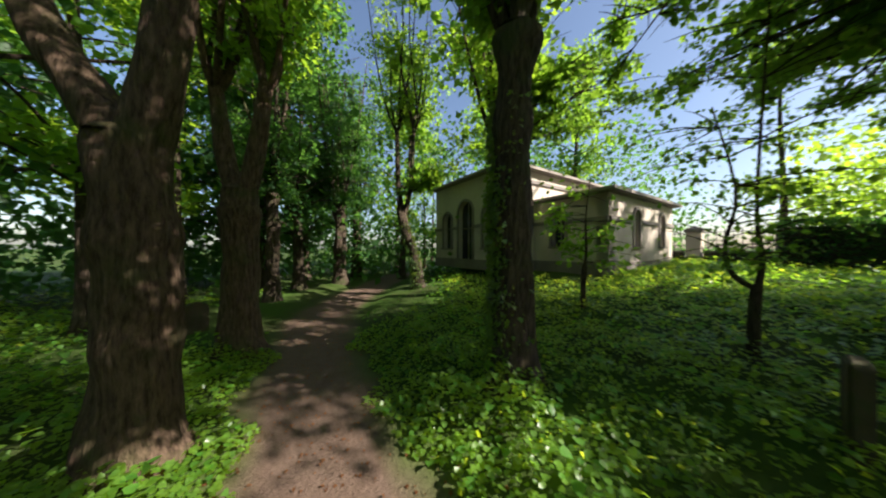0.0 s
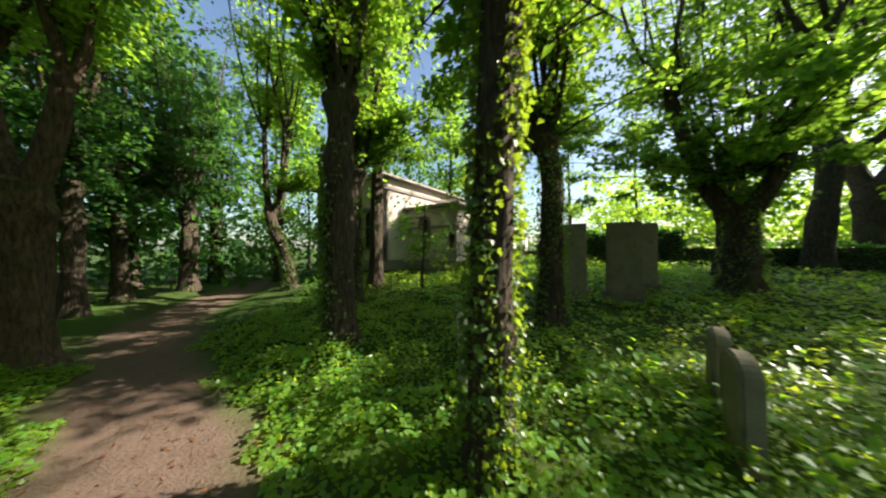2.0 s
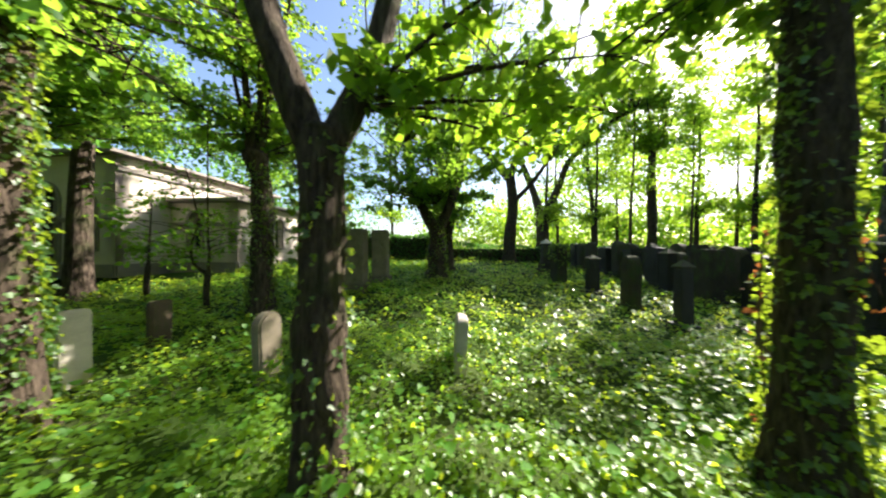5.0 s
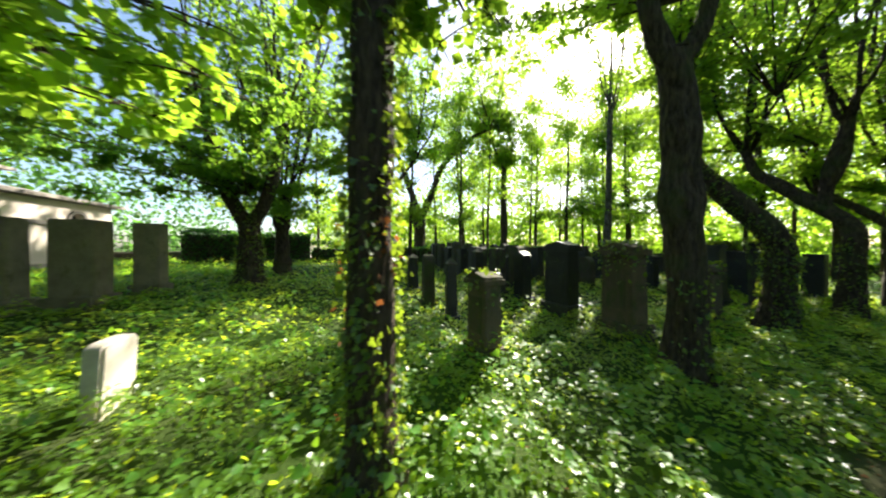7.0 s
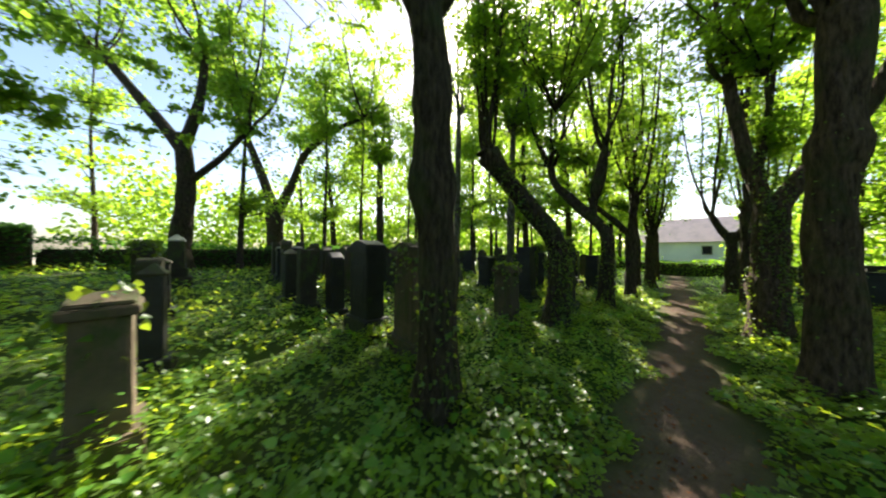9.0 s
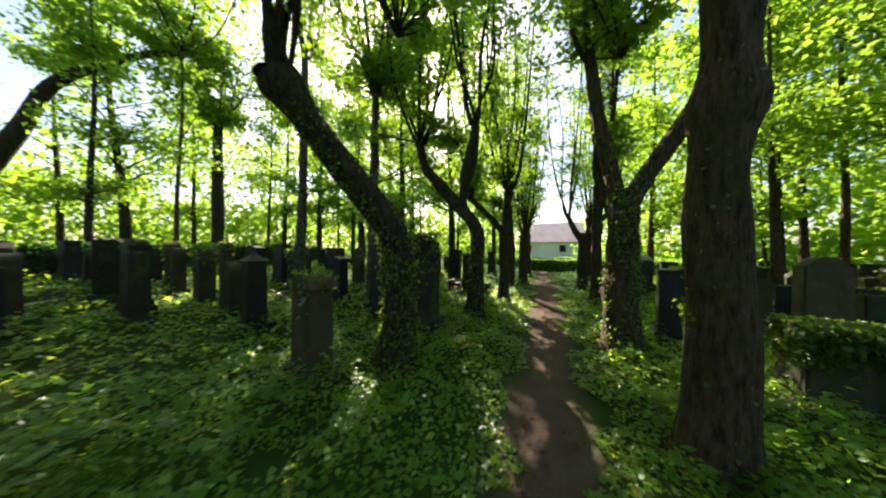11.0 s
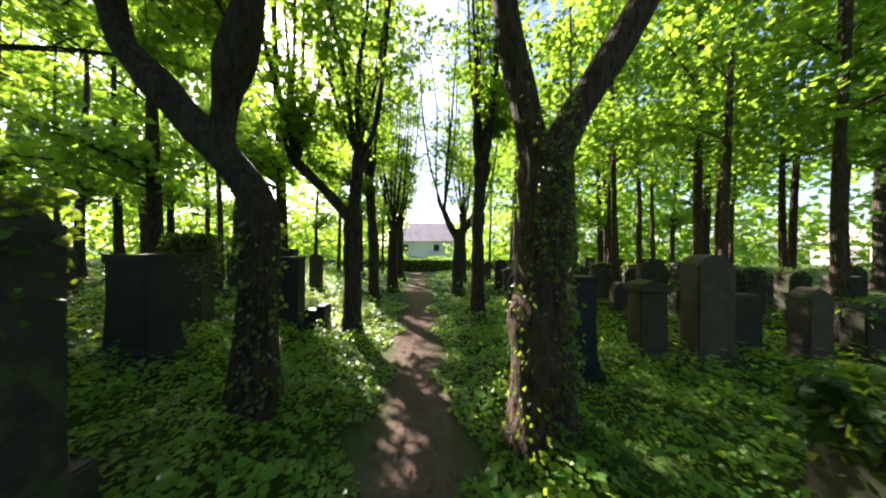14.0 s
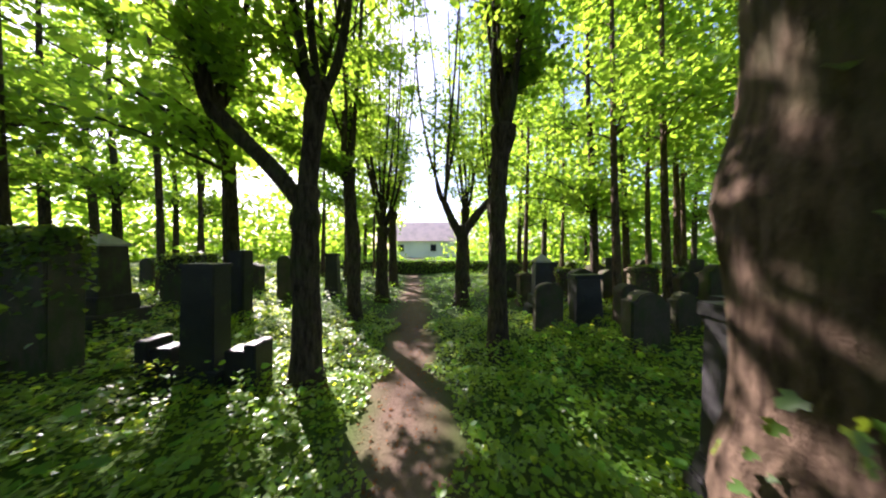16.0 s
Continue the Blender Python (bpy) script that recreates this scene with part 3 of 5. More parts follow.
def sapling(x, y, h, lean, label, forks=True, leafsize=0.12):
    TREE_N[0] += 1
    seed = TREE_N[0] * 13 + 5
    g = np.random.default_rng(seed)
    z0 = float(land(x, y)) - 0.1
    head = thing("sapling", pose(x, y, 0), label, "sapling", "saplings in the ivy")
    pts = curve_pts([(0, 0, z0), (0.02, 0, z0 + 0.5), (0.0, 0.02, z0 + 0.95)], 10)
    part("trunk", as_mesh("trunk", *sweep(pts, np.linspace(0.06, 0.045, 10), 9, 0.1, seed), BARK_DARK, True), parent=head)
    tw = []
    for s in (-1, 1) if forks else (1,):
        if s > 0:
            ctrl = [(0, 0.02, z0 + 0.9), (0.02, 0.06, z0 + 1.25), (0.5 * lean - 0.04, 0.02, z0 + 1.9), (lean, 0.12, z0 + h)]
        else:
            ctrl = [(0, 0.02, z0 + 0.9), (0.1, -0.14, z0 + 1.05), (0.13, -0.2, z0 + 1.4), (0.08, -0.12, z0 + 2.0), (0.16, -0.3, z0 + 0.72 * h)]
        c = curve_pts(ctrl, 14)
        ln = (c, np.linspace(0.034, 0.008, 14))
        mine = twigs_on(ln, 26, 0.4 if forks else 0.15, seed + s, 1.0)
        tw += mine
        limb = part("limb", as_mesh("limb", *sweep(*ln, 7, 0.08, seed), BARK_DARK, True), parent=head)
        tagged(part("twigs", as_mesh("twigs", *join(twig_wood(mine)), BARK_DARK, True), parent=limb), kind="stuff")
    part("crown", as_mesh("crown", *leaves_on(tw, 22, leafsize, OVAL, g, 0.1), LEAF_MAPLE), parent=head)


sapling(-4.05, -0.4, 4.2, 0.1, "thin forked sapling with sparse leaves standing in ivy", leafsize=0.075)
sapling(-4.7, -2.6, 2.6, 0.0, "small leafy sapling standing in ivy before the chapel", False)


def spray(ends, size=0.12, per=34):
    """A low bough with flat sprays of leaves."""
    TREE_N[0] += 1
    seed = TREE_N[0] * 13 + 5
    g = np.random.default_rng(seed)
    tw, wood = [], []
    for e in ends:
        c = curve_pts([(0, 0, 0), tuple(0.5 * k + (0.08 if i == 2 else 0) for i, k in enumerate(e)), e], 10)
        ln = (c, np.linspace(0.02, 0.004, 10))
        mine = twigs_on(ln, 16, 0.2, seed + len(tw), 0.55)
        wood += [sweep(*ln, 6)] + twig_wood(mine)
        tw += mine
    return wood, leaves_on(tw, per, size, OVAL, g, 0.06)


def bough_on(parent, x, y, z, ends, leafmat=None, size=0.12, per=30):
    wood, lv = spray(ends, size, per)
    px, py = parent.matrix_basis.translation[:2]
    off = np.array([x - px, y - py, z])
    v, f = join(wood)
    b = part("bough", as_mesh("bough", v + off, f, BARK_DARK, True), parent=parent)
    v, f = lv
    part("leaves", as_mesh("leaves", v + off, f, leafmat or LEAF_LIME), parent=b)


def near_tree(x, y):
    return min((o for o in scene.objects if o.parent is None and o.name.startswith("tree")), key=lambda o: (o.matrix_basis.translation.x - x) ** 2 + (o.matrix_basis.translation.y - y) ** 2)


bough_on(near_tree(-1.11, 3.67), -1.15, 3.85, 2.75, [(-0.1, 1.9, 0.35), (-0.9, 1.6, 0.0), (-0.6, 1.3, 0.7), (0.3, 1.6, 0.8), (-0.6, 2.2, 0.2), (-1.6, 2.0, 0.6)], LEAF_LIME, 0.115, 22)
bough_on(near_tree(-1.27, 6.9), -1.27, 6.9, 3.9, [(-0.6, 0.8, -0.3), (-0.9, -0.5, -0.2), (0.2, 0.9, 0.1)], LEAF_LIME, 0.12)
bough_on(near_tree(-1.3, 0.85), -1.2, 1.0, 3.6, [(0.2, 0.8, 0.0), (-0.6, 0.7, -0.2), (-0.8, -0.5, 0.2)], LEAF_MAPLE, 0.12)
bough_on(near_tree(-7.5, 3.85), -7.3, 3.85, 3.2, [(2.2, -0.8, 0.9), (2.4, 0.8, 0.4), (1.6, 1.8, 1.2), (1.8, -2.2, 0.2), (0.6, -2.8, -0.3), (1.2, -3.0, 0.8), (2.6, -1.8, 1.6), (0.4, -2.2, 1.8)], LEAF_MAPLE, 0.12, 26)
bough_on(near_tree(-7.5, 3.85), -7.4, 4.3, 5.0, [(-2.0, 3.2, 1.6), (-3.0, 2.4, 2.8)], LEAF_MAPLE, 0.13, 36)


for tx, ty, tz, reach in ((-1.27, 6.9, 4.5, 3.0), (-1.6, 10.7, 5.0, 3.2), (-1.11, 3.67, 4.6, 2.8), (-1.3, 0.85, 4.4, 2.6), (-1.82, -1.9, 4.6, 2.6), (-2.11, 14.22, 4.6, 2.6), (0.62, 16.75, 5.0, 2.4)):
    o = near_tree(tx, ty)
    g = np.random.default_rng(int(abs(ty) * 100))
    ends = [(reach * math.cos(a) * g.uniform(0.5, 1), reach * math.sin(a) * g.uniform(0.5, 1), g.uniform(0.6, 3.6)) for a in g.uniform(0, 2 * math.pi, 10)]
    bough_on(o, tx, ty, tz, ends, LEAF_LIME if ty > 2 else LEAF_MAPLE, 0.105, 24)


bough_on(near_tree(-1.3, 0.85), -1.3, 0.85, 4.0, [(-2.6, -1.8, 0.9), (-3.2, -0.4, 1.4), (-1.8, -2.6, 1.6), (-3.6, 0.7, 1.9), (-2.4, -2.6, 0.2), (-3.4, -1.4, 0.2)], LEAF_MAPLE, 0.1, 30)
bough_on(near_tree(-4.05, 0.75), -4.05, 0.75, 3.6, [(-2.0, -1.4, 0.6), (-2.4, 0.4, 0.9), (-1.2, -2.2, 0.8), (-0.6, 1.9, 0.9), (-2.6, -2.4, 1.6)], LEAF_MAPLE, 0.11, 30)
bough_on(near_tree(-1.27, 6.9), -1.27, 6.9, 4.6, [(-2.6, 2.2, 1.8), (-3.2, 0.8, 2.2), (-1.6, 2.6, 1.4), (-3.6, 1.8, 3.0)], LEAF_LIME, 0.1, 20)

bough_on(near_tree(-4.05, 0.75), -4.05, 0.75, 4.0, [(-1.5, -0.9, 0.3), (-2.6, -0.6, 0.8), (-0.6, -1.4, 0.5), (-3.2, -1.5, 0.4), (-2.2, 0.2, 1.6), (-1.2, -1.8, 1.2)], LEAF_MAPLE, 0.09, 36)
bough_on(near_tree(-2.02, 16.8), -2.5, 16.9, 4.2, [(-1.4, 0.5, 0.7), (-0.4, 1.0, 0.9), (-1.6, 1.4, 0.8), (-0.9, -0.6, 0.9), (-1.9, 0.9, 1.6), (-1.0, 1.6, 0.5)], LEAF_LIME, 0.105, 22)

# leafy boughs that hang between the trees
bough_on(near_tree(-4.05, 0.75), -4.05, 0.75, 4.0, [(-1.0, -3.2, 0.4), (-2.2, -3.4, 0.9), (-3.2, -3.0, 1.4), (0.6, -2.4, 0.9), (1.0, -1.6, 0.4), (-3.8, -2.2, 0.5), (-0.2, -2.8, 1.6), (-2.6, -1.2, 1.9)], LEAF_MAPLE, 0.085, 42)
bough_on(near_tree(-9.3, 4.1), -9.3, 4.1, 4.6, [(-2.4, 5.0, 2.0), (-3.0, 3.0, 0.6), (-3.8, 4.6, 1.4), (0.8, 2.0, 0.2)], LEAF_LIME, 0.14, 40)
bough_on(near_tree(-1.27, 6.9), -1.27, 6.9, 4.6, [(-3.0, 2.5, 1.0), (-3.6, 3.6, 1.8), (-2.0, 4.0, 1.8), (-2.4, 0.4, 0.8)], LEAF_LIME, 0.11, 34)
bough_on(near_tree(-4.75, 16.4), -4.75, 16.4, 3.4, [(-1.6, 1.5, 0.6), (1.1, 1.2, 0.7), (0.2, 2.2, 1.4)], LEAF_LIME, 0.11, 30)
bough_on(near_tree(-6.5, 15.7), -6.6, 15.7, 3.2, [(-2.4, 0.2, 0.9), (1.4, 1.2, 0.5), (-1.2, 1.8, 1.2)], LEAF_LIME, 0.12, 28)
bough_on(near_tree(-2.02, 16.8), -3.4, 16.9, 4.4, [(-1.6, -0.8, 0.2), (-2.2, 0.8, 0.5), (-1.4, 1.8, 0.9)], LEAF_LIME, 0.11, 28)
bough_on(near_tree(-7.5, 3.85), -7.5, 3.85, 3.4, [(-0.4, 2.2, 0.1), (-1.8, 1.8, 0.2), (2.4, 1.2, 1.4), (2.0, -0.4, 0.0), (1.2, -1.6, 1.0)], LEAF_MAPLE, 0.12, 44)

bough_on(near_tree(-7.5, 3.85), -7.5, 3.85, 3.2, [(0.0, -3.6, 0.6), (0.8, -3.4, 1.2), (-1.0, -4.0, 1.5), (-0.5, -3.2, 2.4), (-2.0, -3.6, 2.6), (0.6, -4.4, 2.0)], LEAF_MAPLE, 0.1, 44)

bough_on(near_tree(-1.6, 10.72), -1.6, 10.72, 4.9, [(-3.0, 0.6, 2.0), (-2.6, 1.6, 2.8), (-3.6, 1.6, 3.4), (-2.0, -0.4, 3.0), (-3.4, 0.2, 2.8), (-4.2, 1.0, 3.6)], LEAF_LIME, 0.11, 26)

bough_on(near_tree(-3.75, -8.0), -3.3, -8.1, 3.6, [(-1.8, -1.0, 1.0), (-2.4, 0.5, 1.4), (-1.6, 1.8, 1.2), (-2.2, -2.2, 1.6), (-1.0, 2.8, 1.6), (-2.8, 1.6, 2.2)], LEAF_LIME, 0.13, 50)
bough_on(near_tree(-3.15, -3.4), -3.2, -3.4, 3.7, [(-2.5, -1.5, 1.5), (-3.4, 0.4, 1.2), (-2.4, 1.6, 1.8), (-3.8, -1.6, 2.4), (-1.8, -2.4, 0.9), (-3.0, 0.8, 2.6), (-3.6, -0.4, 1.9)], LEAF_MAPLE, 0.1, 48)

bough_on(near_tree(-4.05, 0.75), -4.05, 0.75, 4.0, [(-2.4, -0.6, -0.3), (-3.2, -0.9, -0.2), (-2.8, -0.3, 0.6), (-3.6, -0.2, 0.2), (-2.0, -1.2, 0.0), (-3.0, -1.6, 0.7)], LEAF_MAPLE, 0.085, 46)
bough_on(near_tree(-3.15, -3.4), -3.2, -3.4, 4.3, [(-1.0, 1.3, 0.6), (-2.2, 0.6, 1.6), (-2.8, 0.4, 2.2), (-1.6, 1.6, 1.4), (-1.2, 0.4, 1.2), (-2.4, 1.4, 0.8)], LEAF_MAPLE, 0.1, 48)

bough_on(near_tree(-2.42, 21.6), -2.45, 21.6, 3.3, [(-1.5, -1.4, 0.6), (-2.0, -0.6, 0.9), (-1.0, -1.8, 1.2), (-2.4, 0.6, 1.2), (-1.6, 0.2, 0.4), (-2.2, -1.6, 1.6)], LEAF_LIME, 0.11, 52)
bough_on(near_tree(-1.27, 6.91), -1.27, 6.91, 4.6, [(-3.4, 3.4, 2.3), (-4.4, 4.4, 2.4), (-5.0, 5.0, 3.2), (-3.8, 4.6, 3.2), (-5.4, 4.2, 2.4)], LEAF_LIME, 0.11, 30)

bough_on(near_tree(-7.5, 3.85), -7.5, 3.85, 3.4, [(1.6, 0.6, 1.4), (2.4, 0.0, 0.7), (0.9, 1.8, 2.4), (1.6, -0.4, 1.2), (2.8, 0.8, 1.2), (2.0, 1.2, 2.0)], LEAF_MAPLE, 0.12, 60)


def dry_vine(o, x, y, z0, z1, seed):
    """A dead climber that hangs beside a trunk."""
    g = np.random.default_rng(seed)
    px, py = o.matrix_basis.translation[:2]
    c = curve_pts([(x - px, y - py, z1), (x - px - 0.06, y - py + 0.03, 0.6 * z1 + 0.4 * z0), (x - px + 0.04, y - py, z0)], 12)
    vine = part("dry_vine", as_mesh("dry_vine", *sweep(c, np.linspace(0.008, 0.004, 12), 5), BARK_WARM, True), parent=o, label="dead brown climber beside the trunk")
    k = g.integers(0, 12, 26)
    pos = c[k] + g.normal(0, 0.05, (26, 3))
    part("dry_leaves", as_mesh("dry_leaves", *foliage(pos, g.normal(0, 0.5, (26, 3)) + (0, 0, -0.8), 0.05 * g.uniform(0.6, 1.3, 26), OVAL, 1.0), LEAF_DRY), parent=vine)


dry_vine(near_tree(-1.27, 6.9), -1.36, 6.74, 0.35, 1.9, 5)
dry_vine(near_tree(-1.27, 6.9), -1.07, 6.97, 1.5, 2.0, 6)


# ---- background trees: a few shapes, each repeated ----
def wood_tree(kind, mat, leafmat, h, r, low, spread, size, count, label, bend=0.2):
    g = np.random.default_rng(900 + kind)
    head = thing("tree", pose(0, 0, -30), label, "tree", "trees of the churchyard")
    pts = curve_pts([(0, 0, -0.3), (bend * 0.3, 0.05, h * 0.25), (bend, 0, h * 0.6), (bend * 0.6, 0.1, h)], 24)
    part("trunk", as_mesh("trunk", *sweep(*flare((pts, r * np.linspace(1, 0.12, 24)), 0.0), 12, 0.06, kind), mat, True), parent=head)
    tw, wood = [], []
    for i in range(count):
        f = g.uniform(low, 0.98)
        p = np.array([np.interp(f * h, pts[:, 2], pts[:, c]) for c in range(2)] + [f * h])
        a = g.uniform(0, 2 * np.pi)
        ln = spread * g.uniform(0.5, 1.1) * (1.1 - 0.6 * f)
        e = p + np.array([np.cos(a) * ln, np.sin(a) * ln, ln * g.uniform(0.1, 0.8)])
        c = curve_pts([p, 0.5 * (p + e) + (0, 0, 0.15), e], 6)
        line = (c, np.linspace(r * 0.28 * (1.1 - f), 0.008, 6))
        wood.append(sweep(*line, 4))
        tw += twigs_on(line, 9, 0.25, int(kind * 1000 + i), 0.9)
    tagged(part("branchwork", as_mesh("branchwork", *join(wood), mat, True), parent=head), kind="stuff")
    tagged(part("crown", as_mesh("crown", *leaves_on(tw, 17, size * 1.05, OVAL, g, 0.22, 1.7), leafmat), parent=head), kind="stuff")
    return head


KINDS = [wood_tree(0, BARK_DARK, LEAF_LIME, 12, 0.15, 0.22, 2.4, 0.17, 38, "slender lime tree, light green in the sun"),
         wood_tree(1, BARK_DARK, LEAF_MAPLE, 13, 0.2, 0.2, 3.0, 0.19, 44, "tall maple tree with dense spring foliage", 0.5),
         wood_tree(2, BARK_WARM, LEAF_LIME, 11.5, 0.1, 0.34, 1.7, 0.15, 28, "thin young tree with an upright stem", -0.2),
         wood_tree(3, BARK_DARK, LEAF_DARK, 12, 0.22, 0.12, 3.2, 0.2, 50, "broad tree with leaves coloured darker for the woods' shade", -0.4)]
SPOTS = [  # kind, x, y
    (2, 5.1, 19.6), (2, 5.9, 20.8), (0, 4.2, 24.0), (0, 6.6, 26.0), (2, 7.4, 22.5), (1, 9.0, 19.0), (0, 8.4, 28.5), (2, 9.8, 24.2), (1, 12.0, 27.0), (0, 11.5, 21.0), (2, 6.9, 15.5), (2, 11.0, 15.0),
    (0, 3.4, 29.5), (1, 6.0, 33.0), (2, 2.6, 33.0), (0, 10.0, 35.0), (2, 14.5, 18.0), (0, 14.0, 31.0), (2, 13.2, 23.5), (1, 17.0, 25.0), (2, 4.6, 27.2), (2, 8.9, 21.6), (2, 5.4, 23.4), (2, 10.6, 22.8), (2, 9.4, 26.6), (2, 7.2, 24.6), (2, 11.6, 25.4), (2, 7.9, 19.9), (0, 16.5, 12.5),
    (0, -5.0, 21.5), (0, -5.9, 19.2), (0, -15.6, 22.2), (0, -14.0, 24.4), (0, -19.0, 24.6), (0, -20.6, 17.4), (2, -16.4, 15.6),
    (2, -7.9, 22.6), (0, -12.0, 27.6), (2, -4.6, 30.4), (0, -13.2, 25.6),
    (2, 3.3, 21.6), (2, 6.3, 18.9), (2, 4.7, 22.0), (2, 8.3, 18.2), (2, 2.7, 26.2), (2, 12.6, 19.6),
    (0, -5.2, 28.0), (2, -8.8, 24.6), (1, -18.5, 14.5), (0, -12.0, 22.0), (0, -17.0, 31.0), (2, -6.6, 28.4), (0, -9.4, 31.0), (2, -16.8, 19.6), (0, -21.5, 13.0),
    (0, -18.5, 21.5), (1, -17.5, 28.0), (2, -15.2, 23.4), (0, -22.5, 3.0), (0, -13.4, 9.2), (0, -15.8, 13.2), (0, -19.5, -1.0), (0, -6.2, 33.5),
    (3, -0.2, -11.2), (3, 1.2, -12.6), (0, 3.4, -7.4), (0, 2.8, -10.0), (3, -0.6, -14.5), (1, -5.4, -13.2), (3, 5.2, 2.4), (1, -4.8, -4.6), (3, 4.8, -3.4), (0, 3.6, -11.5), (3, 1.6, -14.0), (3, 6.5, -8.0), (3, -0.4, -17.5), (3, 4.4, -15.5), (0, 7.8, -4.6), (1, 7.5, -13.0), (0, -6.5, -16.5), (1, -3.0, -20.0), (0, -9.5, -18.0), (3, 5.0, -0.9), (0, 8.8, 1.0),
    (1, -15.5, -9.0), (1, -14.0, -15.0), (3, 9.8, -10.0), (0, -12.0, -21.0), (1, 2.2, -22.0)]
for n, (kind, x, y) in enumerate(SPOTS):
    g = np.random.default_rng(int(abs(x) * 1000 + abs(y) * 100000))
    o = copy_thing(KINDS[kind], pose(x, y, float(land(x, y)), 0, 0, g.uniform(0, 360)))
    k = g.uniform(0.85, 1.2)
    o.scale = (k, k, k)
for o in KINDS:
    for c in list(o.children_recursive):
        bpy.data.objects.remove(c)
    bpy.data.objects.remove(o)


def far_woods(name, label, seed, count, mat, lo, hi, ok, size=0.4, tall=15.0):
    g = np.random.default_rng(seed)
    cs = []
    for i in range(count):
        a, d = g.uniform(0, 2 * np.pi), g.uniform(lo, hi)
        x, y = -3 + d * np.cos(a), 8 + d * np.sin(a)
        if not ok(x, y) or (abs(x + 3) < 5 and y > 20):
            continue
        west = x < -15 and -8 < y < 20
        if west and g.uniform() < 0.25:
            continue
        cs.append((x, y, g.uniform(0, 1) ** 1.3 * (9.0 if west else tall) + 0.4))
    c = np.array(cs)
    n = 100
    pos = (c[:, None] + g.normal(0, 1, (len(c), n, 3)) * (1.3, 1.3, 0.8)).reshape(-1, 3)
    pos = pos[pos[:, 2] > 0.3]
    v, f = foliage(pos, g.normal(0, 0.6, (len(pos), 3)) + (0, 0, -0.2), size * g.uniform(0.6, 1.3, len(pos)), OVAL, 0.7)
    tagged(new(name, as_mesh(name, v, f, mat)), label, "foliage", kind="stuff")


far_woods("far_foliage", "sunlit green foliage of distant woods", 77, 1150, LEAF_LIME, 28, 46, lambda x, y: y > 0 and not (x > 14 and 12 < y < 30), 0.48)
# lit woods get the lime leaf, shaded ones the darker-coloured leaf
far_woods("shady_foliage", "green foliage of distant woods, their shade put into the leaf colour", 78, 760, LEAF_DARK, 20, 34, lambda x, y: y < -6 or (x > 10 and y < 8), 0.34, 10.5)
far_woods("shrubs", "green shrubs closing the churchyard behind the chapel path, coloured darker for shade", 79, 520, LEAF_DARK, 21, 27, lambda x, y: y < -6 and not (x < -8), 0.24, 3.4)
far_woods("far_shrubs", "sunlit bushes beyond the far graves", 81, 620, LEAF_LIME, 31, 46, lambda x, y: y > -2 and not (x > 12 and 12 < y < 36), 0.46, 5.0)


# ---- gravestones ----
def outline(w, h, top, rise=0.12):
    if top == "flat":
        return [(-w / 2, 0), (w / 2, 0), (w / 2, h), (-w / 2, h)]
    if top == "gable":
        return [(-w / 2, 0), (w / 2, 0), (w / 2, h - rise), (0, h), (-w / 2, h - rise)]
    if top == "shoulder":
        a = [(-w / 2, 0), (w / 2, 0), (w / 2, h - rise), (w * 0.36, h - rise)]
        arc = [(w * 0.36 * math.cos(t), h - rise + rise * math.sin(t)) for t in np.linspace(0.25, math.pi - 0.25, 9)]
        return a + arc + [(-w * 0.36, h - rise), (-w / 2, h - rise)]
    if top == "soft":
        q = lambda v: math.copysign(abs(v) ** 0.5, v)  # noqa: E731
        return [(-w / 2, 0), (w / 2, 0)] + [(w / 2 * q(math.cos(t)), h - rise + rise * q(math.sin(t))) for t in np.linspace(0, math.pi, 15)]
    arc = [(w / 2 * math.cos(t), h - rise + rise * math.sin(t)) for t in np.linspace(0, math.pi, 13)]
    return [(-w / 2, 0), (w / 2, 0)] + arc


def block(w, d, h, top="flat", rise=0.12, taper=1.0, bevel=0.012, z=0.0, x=0.0):
    """An upright slab with a shaped top, its edges worn round."""
    bm = bmesh.new()
    pts = outline(w, h, top, rise)
    loops = [[bm.verts.new((px + x, s * d / 2, pz + z)) for px, pz in pts] for s in (-1, 1)]
    bm.faces.new(loops[0])
    bm.faces.new(list(reversed(loops[1])))
    n = len(pts)
    for i in range(n):
        bm.faces.new((loops[0][(i + 1) % n], loops[0][i], loops[1][i], loops[1][(i + 1) % n]))
    for v in bm.verts:
        k = 1 - (1 - taper) * (v.co.z - z) / h
        v.co.x, v.co.y = x + (v.co.x - x) * k, v.co.y * k
    bm.normal_update()
    sharp = [e for e in bm.edges if len(e.link_faces) == 2 and e.calc_face_angle() > 0.5]
    bmesh.ops.bevel(bm, geom=sharp, offset=bevel, segments=2, affect="EDGES", clamp_overlap=True)
    return bm


def pyramid(w, d, h, z, lip=0.03):
    bm = bmesh.new()
    ring = lambda k, zz: [bm.verts.new((sx * w / 2 * k, sy * d / 2 * k, zz)) for sx, sy in ((-1, -1), (1, -1), (1, 1), (-1, 1))]  # noqa: E731
    rings = [ring(0.96, z), ring(1, z + 0.008), ring(1, z + lip), ring(0.08, z + h)]
    bm.faces.new(list(reversed(rings[0])))
    for a, b in zip(rings, rings[1:]):
        for i in range(4):
            bm.faces.new((a[i], a[(i + 1) % 4], b[(i + 1) % 4], b[i]))
    bm.faces.new(rings[-1])
    bm.normal_update()
    return bm


STONE_N = [0]


